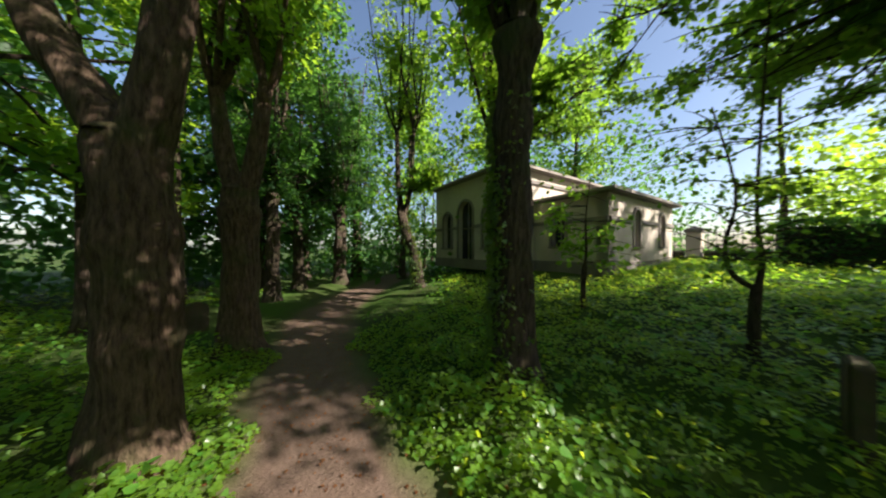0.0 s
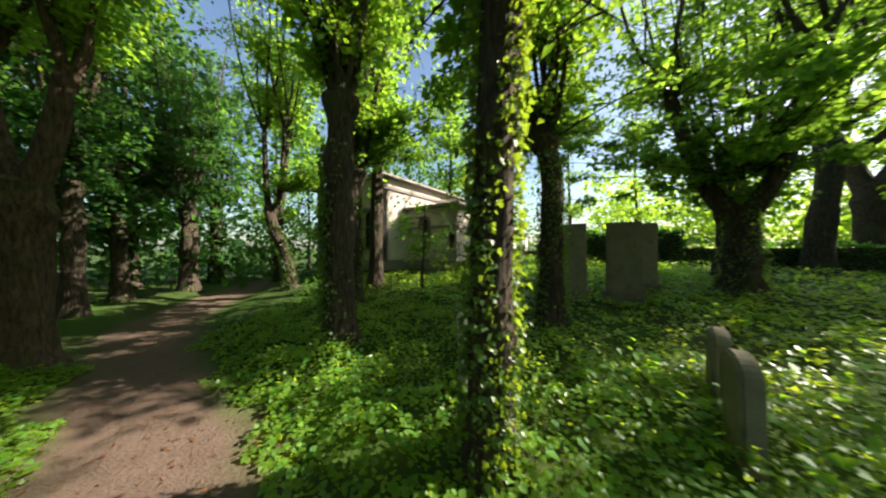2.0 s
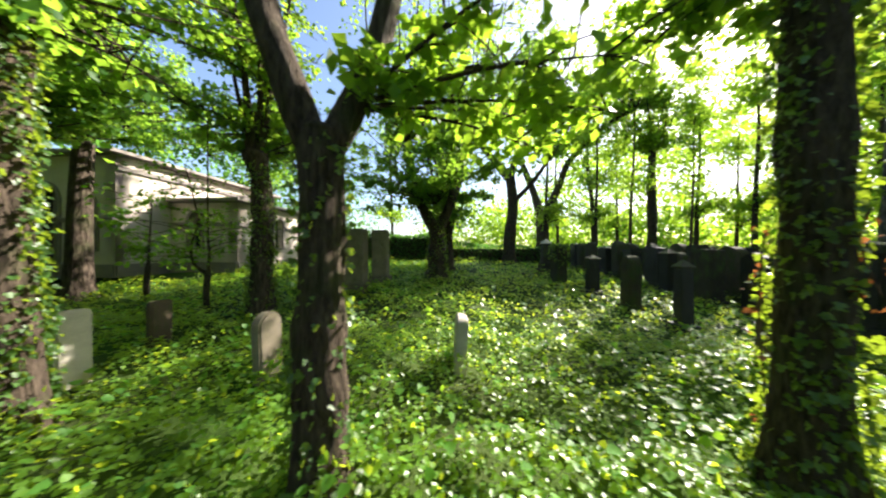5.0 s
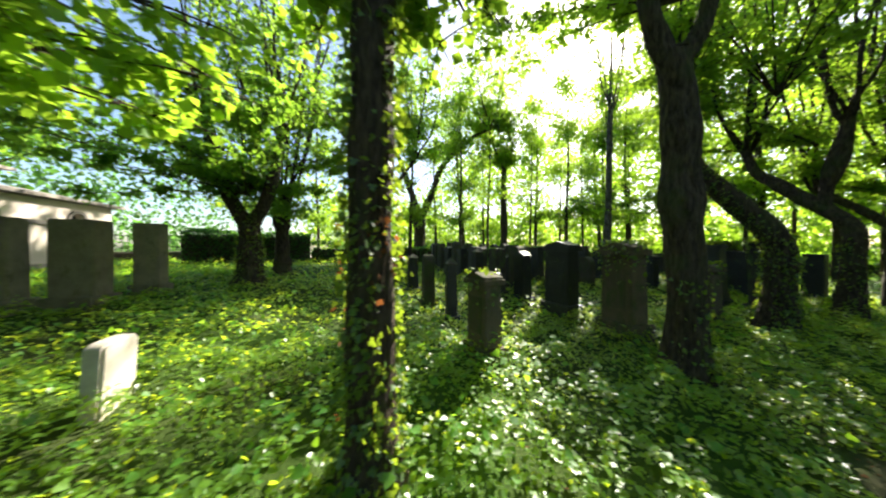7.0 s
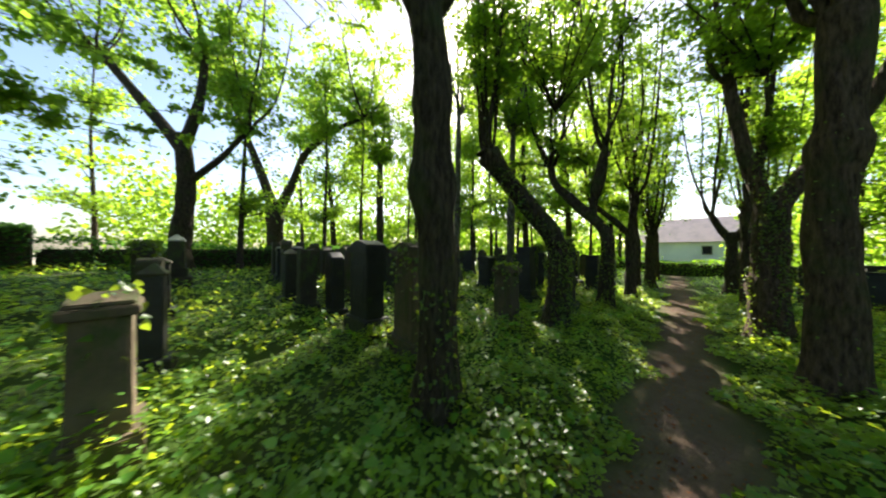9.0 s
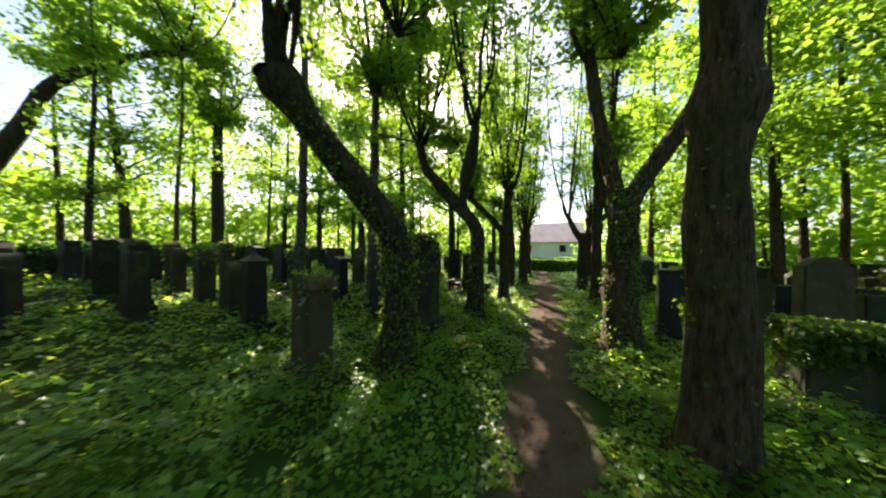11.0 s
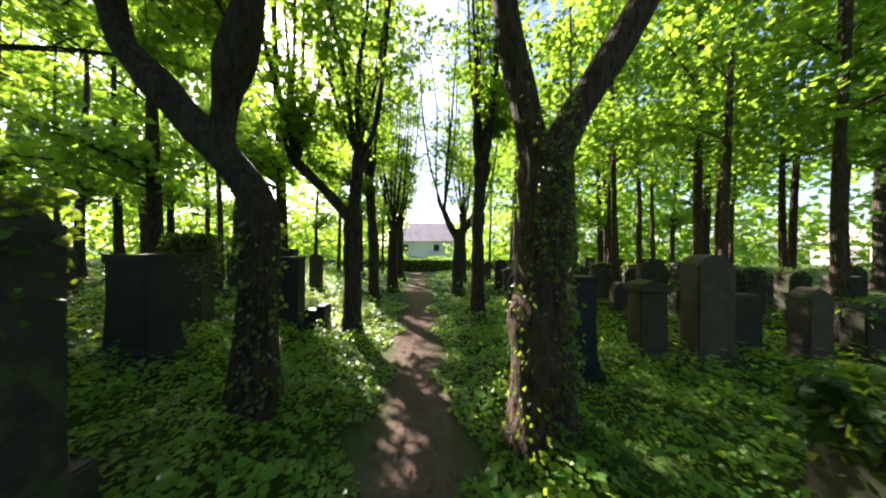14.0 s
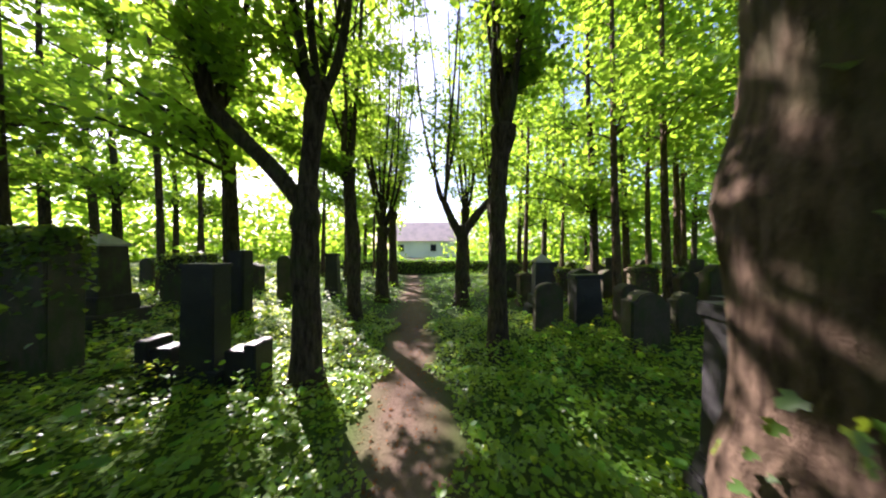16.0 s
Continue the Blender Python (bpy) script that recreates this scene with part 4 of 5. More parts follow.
def gravestone(x, y, w, d, top_z, style, mat, label, rot=0.0, lean=0.0, ivy=0, top=None, group="gravestones"):
    STONE_N[0] += 1
    g = np.random.default_rng(5000 + STONE_N[0])
    z0 = float(land(x, y)) - 0.06
    h = top_z - z0
    o = thing("gravestone", pose(x, y, z0, lean, g.uniform(-1.2, 1.2), rot + g.uniform(-3, 3)), label, "gravestone", group)
    if style in ("flat", "round", "gable", "shoulder", "soft"):
        part("slab", block(w, d, h, style, {"round": w * 0.42, "gable": 0.12, "shoulder": 0.14, "soft": 0.09}.get(style, 0.1), 1.0, 0.02), mat, o)
        if style not in ("round", "soft") and h > 0.9:
            part("plinth", block(w * 1.22, d * 1.5, h * 0.16, bevel=0.02), mat, o)
    elif style == "capped":
        part("plinth", block(w * 1.3, d * 1.45, h * 0.2, taper=0.96, bevel=0.02), mat, o)
        part("slab", block(w, d, h * 0.68, z=h * 0.198, taper=0.94, bevel=0.015), mat, o)
        part("panel", block(w * 0.62, 0.02, h * 0.4, z=h * 0.34, bevel=0.004), mat, o).location.y = -d * 0.47 - 0.004
        part("cornice", block(w * 1.16, d * 1.25, h * 0.06, z=h * 0.875, bevel=0.012), mat, o)
        part("cap", block(w * 1.02, d * 1.1, h * 0.075, "gable", h * 0.05, z=h * 0.933, bevel=0.01), mat, o)
    elif style == "pillar":
        part("plinth", block(w * 1.7, d * 1.7, h * 0.16, bevel=0.015), mat, o)
        part("shaft", block(w, d, h * 0.74, z=h * 0.158, taper=0.9, bevel=0.01), mat, o)
        part("cap", pyramid(w * 1.12, d * 1.12, h * 0.11, h * 0.896), STONE_BASALT if mat is STONE_DARK else mat, o, "pale pointed cap")
    elif style == "obelisk":
        part("plinth", block(w * 1.8, d * 1.8, h * 0.22, taper=0.97, bevel=0.02), mat, o)
        part("base", block(w * 1.35, d * 1.35, h * 0.16, z=h * 0.218, taper=0.95, bevel=0.015), mat, o)
        part("shaft", block(w, d, h * 0.5, z=h * 0.376, taper=0.84, bevel=0.01), mat, o)
        part("cap", pyramid(w * 0.96, d * 0.96, h * 0.13, h * 0.872, 0.04), STONE_PALE, o, "pale stone cap")
    elif style == "pedestal":
        part("plinth", block(w * 1.45, d * 1.45, h * 0.16, taper=0.95, bevel=0.02), mat, o)
        part("base", block(w * 1.2, d * 1.2, h * 0.1, z=h * 0.158, taper=0.9, bevel=0.015), mat, o)
        part("shaft", block(w, d, h * 0.68, z=h * 0.256, taper=0.86, bevel=0.01), mat, o)
        part("cornice", block(w * 1.02, d * 1.02, h * 0.07, z=h * 0.932, bevel=0.01), mat, o)
    elif style == "winged":
        part("plinth", block(w * 1.5, d * 1.5, h * 0.2, bevel=0.015), mat, o)
        part("slab", block(w, d, h * 0.82, z=h * 0.198, taper=0.95, bevel=0.012), mat, o)
        part("coping", block(w * 0.99, d * 1.05, h * 0.03, z=h * 1.0, bevel=0.006), mat, o)
        for s in (-1, 1):
            part("wing", block(w * 0.85, d * 0.9, h * 0.36, x=s * w * 1.2, bevel=0.012), mat, o)
            part("post", block(w * 0.36, d * 1.15, h * 0.42, x=s * w * 1.55, bevel=0.012), mat, o)
    if ivy:
        n = int(ivy)
        side = g.uniform(0, 1, n)
        px = g.uniform(-w / 2, w / 2, n) * 1.1
        pz = h * (1 - 0.55 * np.abs(g.normal(0, 0.35, n)))
        py = np.where(side < 0.5, -1, 1) * (d / 2 + 0.02)
        crest = g.uniform(0, 1, n) < 0.4
        py, pz = np.where(crest, g.uniform(-d / 2, d / 2, n), py), np.where(crest, h + g.uniform(0, 0.06, n), pz)
        end = ~crest & (g.uniform(0, 1, n) < d / (w + d))
        px, py = np.where(end, np.sign(px) * (w / 2 + 0.02), px), np.where(end, g.uniform(-d / 2, d / 2, n), py)
        pos = np.stack([px, py + g.normal(0, 0.02, n), pz], 1)
        out = np.stack([g.normal(0, 0.4, n), np.sign(py) * 0.5, np.full(n, -0.6)], 1)
        part("ivy", as_mesh("ivy", *foliage(pos, out, 0.06 * g.uniform(0.5, 1.3, n), LOBED, 0.8), LEAF_CLIMB), parent=o, label="ivy hanging over the top")
    return o


SAND = "weathered sandstone gravestone with a moulded cap, standing in ivy"
DARK = "dark polished granite gravestone standing in ivy"
MOSS = "mossy grey gravestone standing in ivy"
gravestone(-5.76, 0.83, 0.62, 0.34, 2.30, "flat", STONE_GREY, "tall weathered grey stone slab, one of three in a row", 90)
gravestone(-5.95, 1.78, 0.60, 0.42, 2.30, "flat", STONE_GREY, "tall thick weathered grey stone slab, one of three in a row", 90)
gravestone(-6.85, 2.2, 0.46, 0.3, 2.33, "flat", STONE_GREY, "tall narrow weathered grey stone slab, one of three in a row", 90)
gravestone(-1.93, 0.32, 0.26, 0.09, 1.08, "soft", STONE_PALE, "small pale headstone with a rounded top beside an ivied trunk", -6, 3)
gravestone(-2.85, 0.15, 0.3, 0.10, 1.0, "soft", STONE_SAND, "small grey headstone with a rounded top", 4)
gravestone(-2.22, 2.39, 0.36, 0.12, 1.03, "round", STONE_GREY, "small weathered headstone with a mossy rounded top", 2, 2)
gravestone(-2.9, 2.42, 0.36, 0.12, 1.03, "round", STONE_GREY, "small weathered headstone with a rounded top", -2)
gravestone(-2.6, 4.6, 0.40, 0.14, 0.93, "soft", STONE_PALE, "small pale headstone with a rounded top, lit by the sun", 6, -3)
gravestone(-2.62, 8.44, 0.46, 0.28, 1.42, "capped", STONE_SAND, SAND, 8, ivy=60)
gravestone(-4.0, 8.43, 0.2, 0.2, 1.57, "pillar", STONE_DARK, "slim dark stone pillar with a pale pointed cap")
gravestone(-5.0, 8.22, 0.34, 0.24, 1.62, "shoulder", STONE_MOSSY, MOSS)
gravestone(-6.3, 8.1, 0.26, 0.26, 1.6, "pillar", STONE_DARK, "slim dark stone pillar with a pale pointed cap")
gravestone(-7.55, 7.7, 0.6, 0.3, 1.88, "round", STONE_MOSSY, "broad gravestone overgrown with ivy", ivy=500)
gravestone(-9.3, 7.9, 0.34, 0.34, 2.15, "obelisk", STONE_BASALT, "grey stone obelisk with a pale cap")
gravestone(-2.7, 11.15, 0.58, 0.36, 1.84, "capped", STONE_SAND, "massive weathered sandstone gravestone with ivy on its cap", ivy=260)
gravestone(-3.93, 10.95, 0.62, 0.34, 1.90, "capped", STONE_DARK, DARK, 4)
gravestone(-5.0, 10.72, 0.42, 0.26, 1.70, "gable", STONE_DARK, DARK)
gravestone(-2.78, 13.47, 0.46, 0.3, 1.45, "capped", STONE_SAND, "stout weathered sandstone gravestone with a mossy cap", -6, ivy=120)
gravestone(-4.75, 13.7, 0.3, 0.3, 1.66, "pillar", STONE_DARK, "dark stone pillar with a pale pointed cap")
gravestone(-3.66, 15.6, 0.46, 0.3, 1.84, "pedestal", STONE_DARK, "tall dark granite gravestone on a moulded base")
gravestone(-2.72, 15.74, 0.62, 0.34, 2.03, "shoulder", STONE_BASALT, "massive round-headed gravestone overgrown with ivy", 4, ivy=420)
gravestone(-4.0, 17.5, 0.56, 0.4, 1.66, "pedestal", STONE_DARK, "broad black gravestone widening to its base, among leafy weeds", 0)
gravestone(-3.13, 19.0, 0.4, 0.24, 1.54, "winged", STONE_DARK, "dark granite gravestone between two low wings")
gravestone(-4.95, 18.9, 0.7, 0.3, 1.95, "round", STONE_MOSSY, "arched gravestone overgrown with ivy", ivy=1100)
gravestone(-6.2, 20.3, 0.44, 0.44, 2.02, "obelisk", STONE_BASALT, "grey stone obelisk with a pale cap")
gravestone(-4.7, 21.3, 0.38, 0.26, 1.72, "flat", STONE_DARK, DARK)
gravestone(-6.4, 21.9, 0.9, 0.5, 1.6, "flat", STONE_MOSSY, "broad gravestone hidden under ivy", ivy=700)
gravestone(-5.0, 23.2, 0.4, 0.22, 1.55, "round", STONE_MOSSY, MOSS)
gravestone(-4.0, 24.0, 0.4, 0.25, 1.6, "pedestal", STONE_DARK, DARK)
gravestone(1.46, 17.75, 0.31, 0.31, 1.39, "pedestal", STONE_DARK, "dark granite pedestal gravestone with a flat top")
gravestone(2.76, 18.35, 0.42, 0.28, 1.27, "capped", STONE_SAND, SAND)
gravestone(3.46, 18.2, 0.5, 0.3, 1.66, "shoulder", STONE_SAND, "tall weathered sandstone gravestone with shoulders")
gravestone(4.25, 18.5, 0.5, 0.2, 1.05, "flat", STONE_MOSSY, "low dark mossy gravestone slab")
gravestone(5.0, 18.3, 0.42, 0.24, 1.2, "gable", STONE_SAND, "sandstone gravestone with a pointed gable top", 10)
gravestone(2.5, 15.95, 0.85, 0.5, 0.95, "flat", STONE_MOSSY, "low broad tomb block overgrown with ivy", ivy=2600)
gravestone(1.9, 22.3, 0.4, 0.28, 1.6, "obelisk", STONE_DARK, "dark granite obelisk gravestone")
gravestone(1.5, 20.9, 0.5, 0.2, 1.1, "round", STONE_MOSSY, MOSS)

grave_rng = np.random.default_rng(41)
STYLES = [("capped", STONE_DARK, DARK), ("gable", STONE_BASALT, "weathered basalt gravestone with a low gable top"), ("shoulder", STONE_MOSSY, MOSS), ("pedestal", STONE_DARK, DARK),
          ("flat", STONE_BASALT, "plain upright basalt gravestone standing in weeds"), ("round", STONE_MOSSY, "round-topped mossy gravestone standing in weeds"), ("pillar", STONE_DARK, "dark stone pillar with a pale pointed cap"),
          ("capped", STONE_SAND, SAND), ("obelisk", STONE_BASALT, "grey stone obelisk with a pale cap")]


def grave_row(y, x0, x1, step, lo, hi, pick):
    x = x0
    while (x - x1) * np.sign(step) < 0:
        s, m, lab = STYLES[pick[grave_rng.integers(0, len(pick))]]
        yy = y + grave_rng.uniform(-0.2, 0.2)
        w = grave_rng.uniform(0.24, 0.32) if s in ("pillar", "obelisk") else grave_rng.uniform(0.4, 0.62)
        gravestone(x, yy, w, w if s in ("pillar", "obelisk") else grave_rng.uniform(0.2, 0.34), float(land(x, yy)) + grave_rng.uniform(lo, hi), s, m, lab, grave_rng.uniform(-6, 6), ivy=150 if grave_rng.uniform() < 0.25 else 0)
        x += step * grave_rng.uniform(0.8, 1.3)


LEFT = [0, 0, 1, 2, 3, 4, 5, 6]
RIGHT = [1, 2, 4, 5, 7, 7, 2, 3]
grave_row(10.2, -5.6, -13.0, -0.8, 1.0, 1.35, LEFT)
grave_row(11.5, -6.1, -13.5, -1.0, 1.0, 1.35, LEFT)
grave_row(12.7, -6.2, -13.5, -1.1, 0.95, 1.35, LEFT)
grave_row(13.8, -6.0, -13.5, -1.15, 1.0, 1.4, LEFT)
grave_row(15.8, -5.4, -12.0, -1.2, 0.95, 1.35, LEFT)
grave_row(17.4, -5.2, -11.5, -1.25, 0.9, 1.3, LEFT)
grave_row(20.0, -7.6, -12.5, -1.4, 0.9, 1.3, LEFT)
grave_row(23.6, -6.4, -12.0, -1.5, 0.9, 1.3, LEFT)
grave_row(14.2, 3.6, 10.0, 1.3, 0.6, 1.1, RIGHT)
grave_row(16.5, 4.2, 10.0, 1.25, 0.6, 1.1, RIGHT)
grave_row(18.6, 6.0, 12.5, 1.15, 0.8, 1.25, RIGHT)
grave_row(20.2, 2.7, 12.0, 1.2, 0.7, 1.25, RIGHT)
grave_row(21.2, 2.4, 9.0, 0.95, 0.8, 1.3, RIGHT)
grave_row(22.4, 3.0, 12.0, 1.1, 0.8, 1.3, RIGHT)
grave_row(23.5, 1.9, 10.0, 1.0, 0.8, 1.3, RIGHT)
grave_row(24.6, 1.8, 12.0, 1.35, 0.8, 1.3, RIGHT)
grave_row(27.2, 1.6, 12.0, 1.5, 0.8, 1.3, RIGHT)
gravestone(3.3, -2.8, 0.6, 0.25, 0.85, "flat", STONE_SAND, "low broken stone lying in shade beside the path", 40, 6)
gravestone(1.75, -6.45, 0.36, 0.14, 0.72, "round", STONE_SAND, "small pale headstone in deep shade", 35)


# ---- chapel ----
def arch(cx, w, z0, z1, n=10):
    r = w / 2
    return [(cx - r, z0), (cx + r, z0)] + [(cx + r * math.cos(t), z1 - r + r * math.sin(t)) for t in np.linspace(0, math.pi, n)]


def wall_panel(width, height, holes, thick):
    """A wall in the xz plane, its back towards +y, with openings cut through."""
    bm = bmesh.new()
    edges = []
    for pts in [[(0, 0), (width, 0), (width, height), (0, height)], *holes]:
        vs = [bm.verts.new((a, 0, c)) for a, c in pts]
        edges += [bm.edges.new((vs[i], vs[(i + 1) % len(vs)])) for i in range(len(vs))]
    bmesh.ops.triangle_fill(bm, use_beauty=True, use_dissolve=False, edges=edges, normal=(0, -1, 0))
    res = bmesh.ops.extrude_face_region(bm, geom=bm.faces[:])
    bmesh.ops.translate(bm, vec=(0, thick, 0), verts=[v for v in res["geom"] if isinstance(v, bmesh.types.BMVert)])
    bmesh.ops.recalc_face_normals(bm, faces=bm.faces[:])
    return bm


def arch_frame(pts, out, d):
    """A moulded surround that follows an arched opening, standing a little proud."""
    c = np.array(pts[2:] + [pts[0]])
    o = np.array([pts[1]] + list(c))
    mid = o[:, 0].mean()
    pushed = []
    for a, b in o:
        k = np.array([a - mid, max(0, b - o[2, 1])])
        k = k / (np.linalg.norm(k) + 1e-9)
        pushed.append((a + k[0] * out, b + k[1] * out))
    bm = bmesh.new()
    rows = [[bm.verts.new((p[0], yy, p[1])) for p in line] for line, yy in ((o, 0.02), (o, -d), (pushed, -d), (pushed, 0.02))]
    for r0, r1 in zip(rows, rows[1:]):
        for i in range(len(o) - 1):
            bm.faces.new((r0[i], r0[i + 1], r1[i + 1], r1[i]))
    bmesh.ops.recalc_face_normals(bm, faces=bm.faces[:])
    return bm


def side(house, at, rot, width, height, wins, course=None):
    """One wall of the chapel with its plinth, string course and arched windows."""
    m = pose(*at, 0, 0, rot)
    holes = [arch(*w) for w in wins]
    wall = part("wall", wall_panel(width, height, holes, 0.35), PLASTER, house)
    wall.matrix_basis = m
    part("plinth", block(width, 0.06, 0.42, x=width / 2), TRIM, wall).location.y = -0.032
    gaps = sorted((w[0] - w[1] / 2 - 0.1, w[0] + w[1] / 2 + 0.1) for w in wins if course and w[2] < course < w[3])
    if course:
        x = 0.0
        for a, b in gaps + [(width, width)]:
            if a - x > 0.15:
                part("string_course", block(a - x, 0.07, 0.14, x=(a + x) / 2, z=course, bevel=0.01), TRIM, wall).location.y = -0.037
            x = b
    part("cornice", block(width + 0.1, 0.12, 0.12, x=width / 2, z=height - 0.14), TRIM, wall).location.y = -0.062
    for w, h in zip(wins, holes):
        win = part("window", arch_frame(h, 0.1, 0.05), TRIM, wall, "arched window with dark panes")
        bm = bmesh.new()
        vs = [bm.verts.new((a, 0.22, c)) for a, c in h]
        bm.faces.new(vs)
        ex = bmesh.ops.extrude_face_region(bm, geom=bm.faces[:])
        bmesh.ops.translate(bm, vec=(0, 0.02, 0), verts=[v for v in ex["geom"] if isinstance(v, bmesh.types.BMVert)])
        bmesh.ops.recalc_face_normals(bm, faces=bm.faces[:])
        part("pane", bm, GLASS_DARK, win)
        part("mullion", block(0.05, 0.05, w[3] - w[2], x=w[0], z=w[2]), TRIM, win).location.y = 0.19
        part("transom", block(w[1], 0.05, 0.05, x=w[0], z=w[2] + (w[3] - w[2]) * 0.55), TRIM, win).location.y = 0.186
        part("sill", block(w[1] + 0.2, 0.14, 0.07, x=w[0], z=w[2] - 0.07), TRIM, win).location.y = -0.05


def hip_roof(house, x0, x1, y0, y1, z, rise, over=0.28, run=0.5):
    bm = bmesh.new()
    x0, x1, y0, y1 = x0 - over, x1 + over, y0 - over, y1 + over
    c = [bm.verts.new(p) for p in ((x0, y0, z), (x1, y0, z), (x1, y1, z), (x0, y1, z))]
    low = [bm.verts.new((v.co.x, v.co.y, z - 0.1)) for v in c]
    if x1 - x0 > y1 - y0:
        k = (y1 - y0) * run
        r = [bm.verts.new((x0 + k, (y0 + y1) / 2, z + rise)), bm.verts.new((x1 - k, (y0 + y1) / 2, z + rise))]
        fs = [(c[0], c[1], r[1], r[0]), (c[1], c[2], r[1]), (c[2], c[3], r[0], r[1]), (c[3], c[0], r[0])]
    else:
        k = (x1 - x0) * run
        r = [bm.verts.new(((x0 + x1) / 2, y0 + k, z + rise)), bm.verts.new(((x0 + x1) / 2, y1 - k, z + rise))]
        fs = [(c[0], c[1], r[0]), (c[1], c[2], r[1], r[0]), (c[2], c[3], r[1]), (c[3], c[0], r[0], r[1])]
    for f in fs:
        bm.faces.new(f)
    for i in range(4):
        bm.faces.new((low[i], low[(i + 1) % 4], c[(i + 1) % 4], c[i]))
    bm.faces.new(list(reversed(low)))
    bmesh.ops.recalc_face_normals(bm, faces=bm.faces[:])
    return part("roof", bm, ROOF, house)


chapel = thing("chapel", pose(0, 0, 0), "pale plastered cemetery chapel with arched windows and low tiled roofs", "chapel")
Z = 0.85
side(chapel, (-8.0, -7.2, Z), 90, 3.65, 2.75, [(2.0, 0.5, 0.95, 2.25)], 1.75)
side(chapel, (-8.0, -3.55, Z), 180, 5.8, 2.75, [(2.05, 0.5, 0.95, 2.25), (4.5, 0.5, 0.95, 2.25)], 1.75)
side(chapel, (-13.8, -3.55, Z), 270, 3.65, 2.75, [], 1.75)
side(chapel, (-6.5, -11.2, Z), 90, 5.0, 4.0, [(1.1, 0.7, 0.9, 2.6), (2.5, 1.0, 0.25, 3.0), (4.0, 0.7, 0.9, 2.6)], 1.75)
side(chapel, (-6.5, -6.2, Z), 180, 6.6, 4.0, [], 3.4)
side(chapel, (-13.1, -6.2, Z), 270, 5.0, 4.0, [])
side(chapel, (-13.1, -11.2, Z), 0, 6.6, 4.0, [(3.3, 0.7, 0.9, 2.6)])
hip_roof(chapel, -13.8, -8.0, -6.6, -3.55, Z + 2.75, 0.38)
hip_roof(chapel, -13.1, -6.5, -11.2, -6.2, Z + 4.0, 0.75)

# ---- churchyard edge ----
def hedge(x0, y0, x1, y1, h, thick, label, mat, n):
    g = np.random.default_rng(int(abs(x0 * 7 + y1 * 13)) + 3)
    ln = math.hypot(x1 - x0, y1 - y0)
    o = thing("hedge", pose(0, 0, 0), label, "hedge")
    t, s = g.uniform(0, 1, n), g.uniform(-1, 1, n)
    d = np.array([x1 - x0, y1 - y0]) / ln
    nrm = np.array([-d[1], d[0]])
    face = g.integers(0, 3, n)
    off = np.where(face == 0, 1, np.where(face == 1, -1, s)) * thick / 2 * (1 + 0.12 * g.normal(0, 1, n))
    p = np.array([x0, y0]) + t[:, None] * ln * d + off[:, None] * nrm
    z = np.where(face == 2, h, h * g.uniform(0.05, 1, n)) + 0.07 * np.sin(t * ln * 2.1) + g.normal(0, 0.05, n)
    pos = np.concatenate([p, (land(p[:, 0], p[:, 1]) + z)[:, None]], 1)
    out = np.concatenate([(np.sign(off) * (face != 2))[:, None] * nrm, np.where(face == 2, 0.5, -0.1)[:, None]], 1) + g.normal(0, 0.4, (n, 3))
    part("leaves", as_mesh("leaves", *foliage(pos, out, 0.11 * g.uniform(0.6, 1.3, n), OVAL, 0.8), mat), parent=o)
    # plain block in the dark mossy stone material, fills the hedge behind its leaves
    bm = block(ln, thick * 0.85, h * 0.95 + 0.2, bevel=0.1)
    core = part("core", bm, STONE_MOSSY, o, "solid dark core filling the hedge")
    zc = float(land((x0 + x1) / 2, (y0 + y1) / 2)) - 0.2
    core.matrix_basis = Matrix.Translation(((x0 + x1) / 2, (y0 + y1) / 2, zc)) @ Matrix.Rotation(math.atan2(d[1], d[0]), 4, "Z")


hedge(-13.2, -0.8, -14.3, 4.0, 1.4, 0.7, "tall dark clipped hedge at the churchyard edge", LEAF_DARK, 5000)
hedge(-14.6, 4.0, -15.5, 22.0, 1.0, 0.6, "low dark hedge along the churchyard edge", LEAF_DARK, 9000)
hedge(-11.0, 33.0, 6.0, 34.0, 0.9, 0.9, "bright clipped hedge across the end of the path", LEAF_HERB, 7000)
pillar = thing("gate_pillar", pose(-15.3, -3.15, float(land(-15.3, -3.15)) - 0.05), "beige stone gate pillar with a flat cap", "pillar")
part("shaft", block(0.5, 0.5, 1.35, bevel=0.02), PLASTER, pillar)
part("cap", block(0.62, 0.62, 0.14, z=1.35, bevel=0.02), TRIM, pillar)
part("finial", pyramid(0.56, 0.56, 0.16, 1.49), TRIM, pillar)
for a, b in ((-3.5, -12.0), (-2.85, -0.9)):
    m = (a + b) / 2
    low = thing("low_wall", pose(-15.3, m, float(land(-15.3, m)) - 0.05, 0, 0, 90), "low grey stone wall with a coping and an iron railing", "wall")
    part("wall", block(abs(a - b), 0.3, 0.45, bevel=0.02), STONE_BASALT, low)
    part("coping", block(abs(a - b), 0.36, 0.08, z=0.45, bevel=0.015), TRIM, low)
    for zz in (0.75, 1.3):
        part("rail", block(abs(a - b), 0.03, 0.03, z=zz, bevel=0.005), IRON, low)
    nb = int(abs(a - b) / 0.22)
    for i in range(nb):
        part("bar", block(0.02, 0.02, 0.95, x=-abs(a - b) / 2 + (i + 0.5) * abs(a - b) / nb, z=0.5, bevel=0.003), IRON, low)

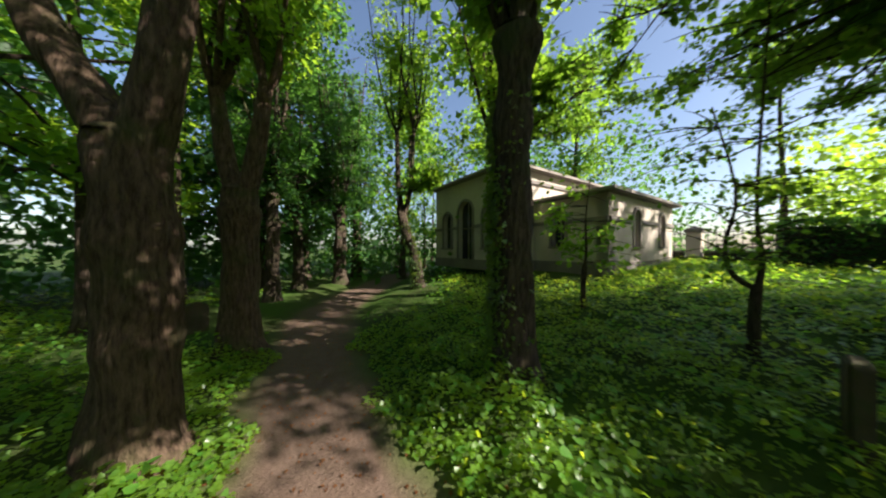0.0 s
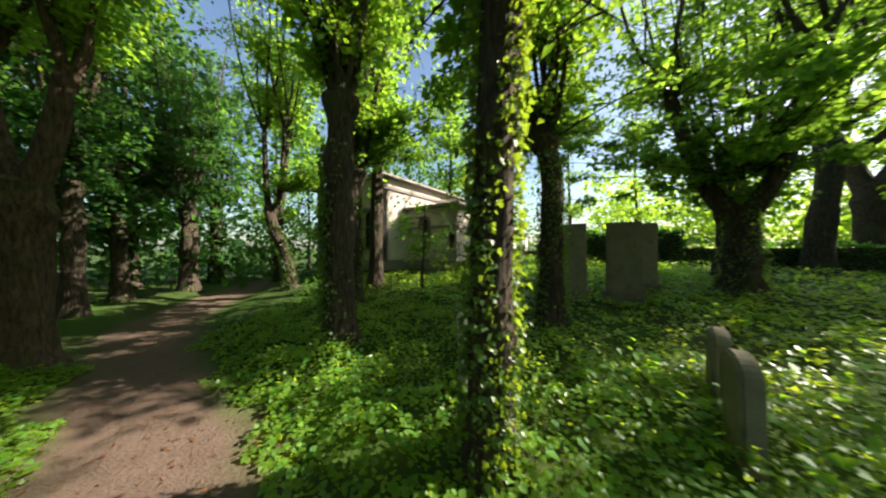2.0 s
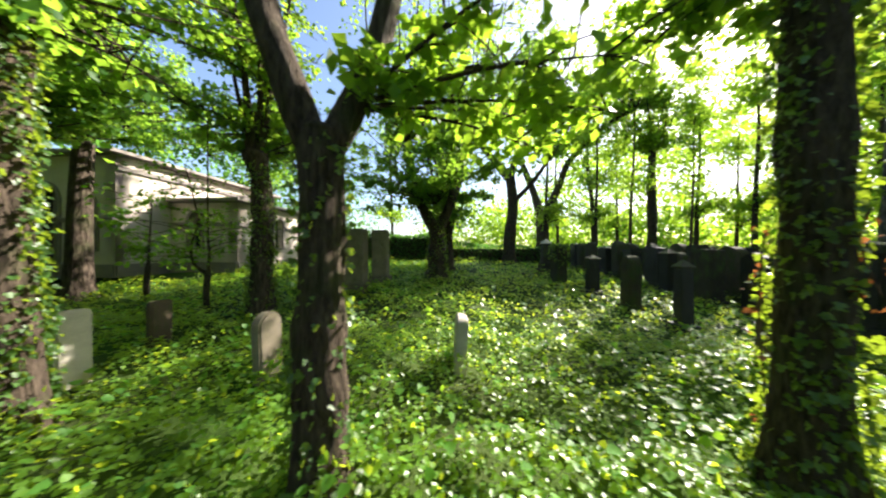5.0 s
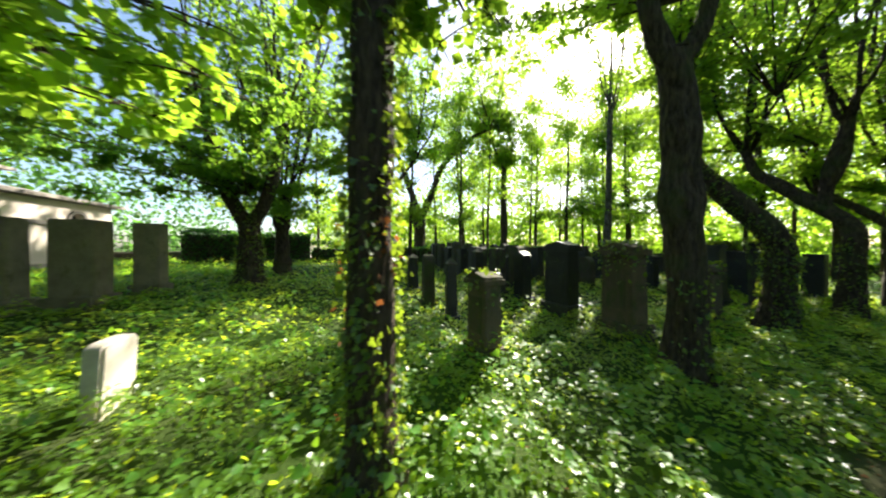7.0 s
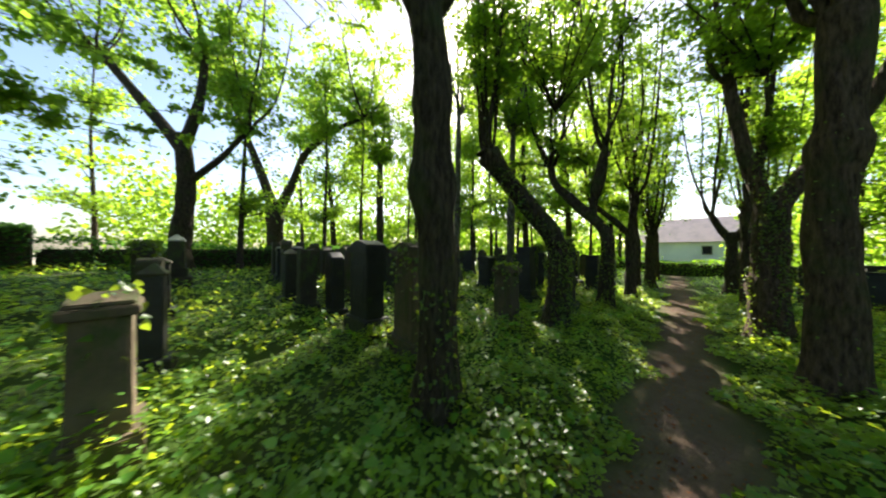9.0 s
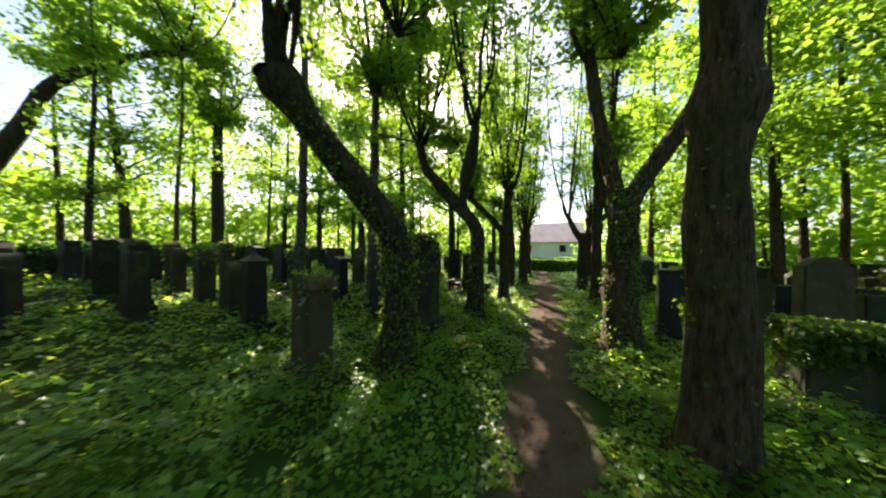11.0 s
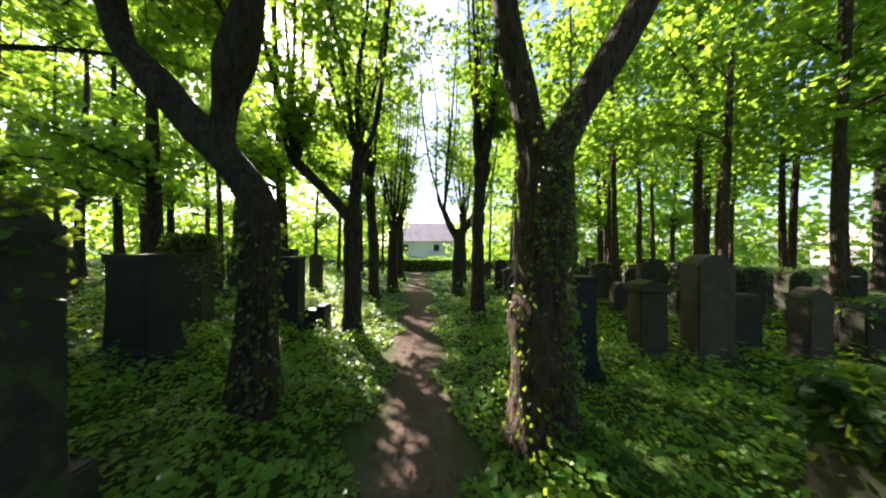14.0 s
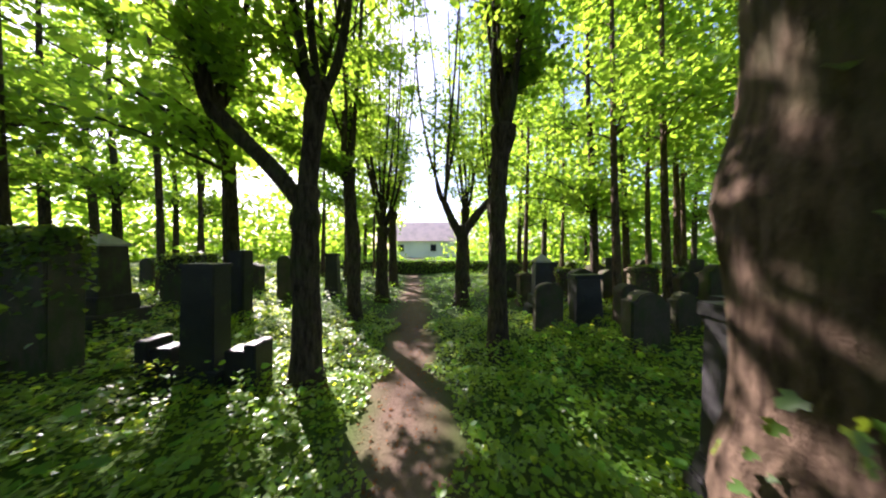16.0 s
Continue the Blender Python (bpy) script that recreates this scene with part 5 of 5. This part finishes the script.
yard = bmesh.new()
for k in range(12):
    for q in range(10):
        x0, y0 = -15.6 - 4.0 * k, -26.0 + 2.9 * q
        yard.faces.new([yard.verts.new((px, py, float(land(px, py)) + 0.05)) for px, py in ((x0, y0), (x0 - 4.0, y0), (x0 - 4.0, y0 + 2.9), (x0, y0 + 2.9))])
bmesh.ops.remove_doubles(yard, verts=yard.verts[:], dist=0.001)
bmesh.ops.recalc_face_normals(yard, faces=yard.faces[:])
tagged(part("pavement", yard, GRAVEL), "pale gravel forecourt beyond the low wall", "pavement", kind="structure")

villa = thing("house", pose(-4.6, 66, 0), "pale house with a gabled red tile roof beyond the hedge", "house")
part("wall", block(13, 8, 3.2), HOUSE_WALL, villa)
roof = bmesh.new()
rv = [roof.verts.new(p) for p in ((-7, -4.5, 3.1), (7, -4.5, 3.1), (7, 4.5, 3.1), (-7, 4.5, 3.1), (-6.5, 0, 7.0), (6.5, 0, 7.0))]
for f in ((0, 1, 5, 4), (2, 3, 4, 5), (1, 2, 5), (3, 0, 4), (3, 2, 1, 0)):
    roof.faces.new([rv[i] for i in f])
part("roof", roof, FAR_ROOF, villa)
for wx in (-4.5, 1.5):
    w = part("window", block(1.1, 0.12, 1.3, x=wx, z=1.2), TRIM, villa)
    w.location.y = -4.04
    part("pane", block(0.9, 0.06, 1.1, x=wx, z=1.3), GLASS_DARK, w).location.y = -0.05


barn = thing("outbuilding", pose(41, 32, 0, 0, 0, 90), "long white outbuilding with a reddish roof beyond the graves", "building")
part("wall", block(22, 4, 2.4), HOUSE_WALL, barn)
part("roof", block(22.6, 4.8, 1.2, taper=0.9, z=2.4), FAR_ROOF, barn)
for i in range(5):
    part("door", block(1.6, 0.1, 1.9, x=-8 + 4 * i), TRIM, barn).location.y = 2.03


# ---- ground plants ----
def cover(count, xa, xb, ya, yb, near, far, size, height, mat, name, label, clump=0.6, shape=LOBED):
    """Low leaves over the ground between two distances from the path's middle."""
    g = np.random.default_rng(int(count) + int(size * 1000))
    x, y = g.uniform(xa, xb, count), g.uniform(ya, yb, count)
    off = np.abs(x - path_x(y)) - path_half(y)
    patch = 0.5 * (np.sin(0.9 * x + 1.3 * y) + np.sin(1.9 * x - 1.1 * y + 2) + 0.6 * np.sin(4.1 * x + 3.3 * y)) / 1.3
    ok = (off > near + 0.14 * np.sin(3.1 * y) + 0.08 * np.sin(7.3 * y + x)) & (off < far) & (g.uniform(0, 1, count) < 1 - clump * (0.5 - 0.5 * patch))
    inside = (x < -6.3) & (x > -14.0) & (y < -3.4) & (y > -11.4)
    x, y, off, patch = (q[ok & ~inside] for q in (x, y, off, patch))
    n = len(x)
    edge = np.clip((off - near) / 0.5, 0.25, 1)
    mound = np.sin(5.3 * x + 1.7 * y) * np.sin(4.7 * y - 2.1 * x) + 0.8 * np.sin(9.1 * x - 3.3 * y + 1) * np.sin(8.3 * y + 2.7 * x)
    lift = height * edge * np.clip(0.75 + 0.35 * patch + 0.5 * mound, 0.12, 2.0) * g.uniform(0.25, 1.0, n) ** 0.7
    pos = np.stack([x, y, land(x, y) + 0.01 + lift], 1)
    a = g.uniform(0, 2 * np.pi, n)
    out = np.stack([np.cos(a), np.sin(a), g.uniform(-0.35, 0.2, n)], 1)
    v, f = foliage(pos, out, size * g.uniform(0.55, 1.3, n), shape, 0.27)
    tagged(new(name, as_mesh(name, v, f, mat)), label, "ground cover", kind="stuff")


cover(270000, -5, 5, -5, 22, 0.0, 1.3, 0.05, 0.26, LEAF_IVY, "ivy", "glossy ivy carpeting the ground beside the path", 0.35)
cover(260000, -5, 5, -5, 22, 1.3, 3.2, 0.055, 0.26, LEAF_IVY, "ivy", "ivy carpet with low weeds beside the path", 0.35, OVAL)
cover(200000, -10, 8, -10, 30, 3.0, 8, 0.075, 0.2, LEAF_IVY, "ivy", "ivy and low weeds covering the ground between the graves", 0.4, OVAL)
cover(70000, -16, 14, -14, 34, 7.6, 16, 0.1, 0.2, LEAF_IVY, "ivy", "low green cover between the far graves", 0.4, OVAL)
cover(24000, -5, 5, -6, 30, 0.02, 2.6, 0.075, 0.34, LEAF_HERB, "weeds", "light green weeds growing along the path", 0.95)
cover(7000, -6, 5, -5, 28, 0.1, 4.5, 0.075, 0.36, LEAF_HERB, "broad_leaved_weeds", "broad-leaved young plants rising from the ivy", 0.95)
cover(46000, -15, 9, -12, 33, 2.0, 30, 0.10, 0.26, LEAF_HERB, "weeds", "light green weeds between the graves", 0.9, OVAL)

cover(26000, -14.5, -5.6, -3.4, 4.0, 4.5, 20, 0.07, 0.09, LEAF_HERB, "grass", "short sunlit grass in front of the chapel", 0.3, OVAL)


def litter():
    g = np.random.default_rng(12)
    n = 5200
    y = g.uniform(-8, 30, n)
    x = path_x(y) + g.normal(0, 0.9, n) * path_half(y)
    pos = np.stack([x, y, land(x, y) + 0.008], 1)
    a = g.uniform(0, 2 * np.pi, n)
    v, f = foliage(pos, np.stack([np.cos(a), np.sin(a), np.zeros(n)], 1), 0.034 * g.uniform(0.4, 1.3, n), OVAL, 0.15)
    tagged(new("leaf_litter", as_mesh("leaf_litter", v, f, LEAF_DRY)), "dry brown leaves scattered on the path", "leaf litter", kind="stuff")


litter()
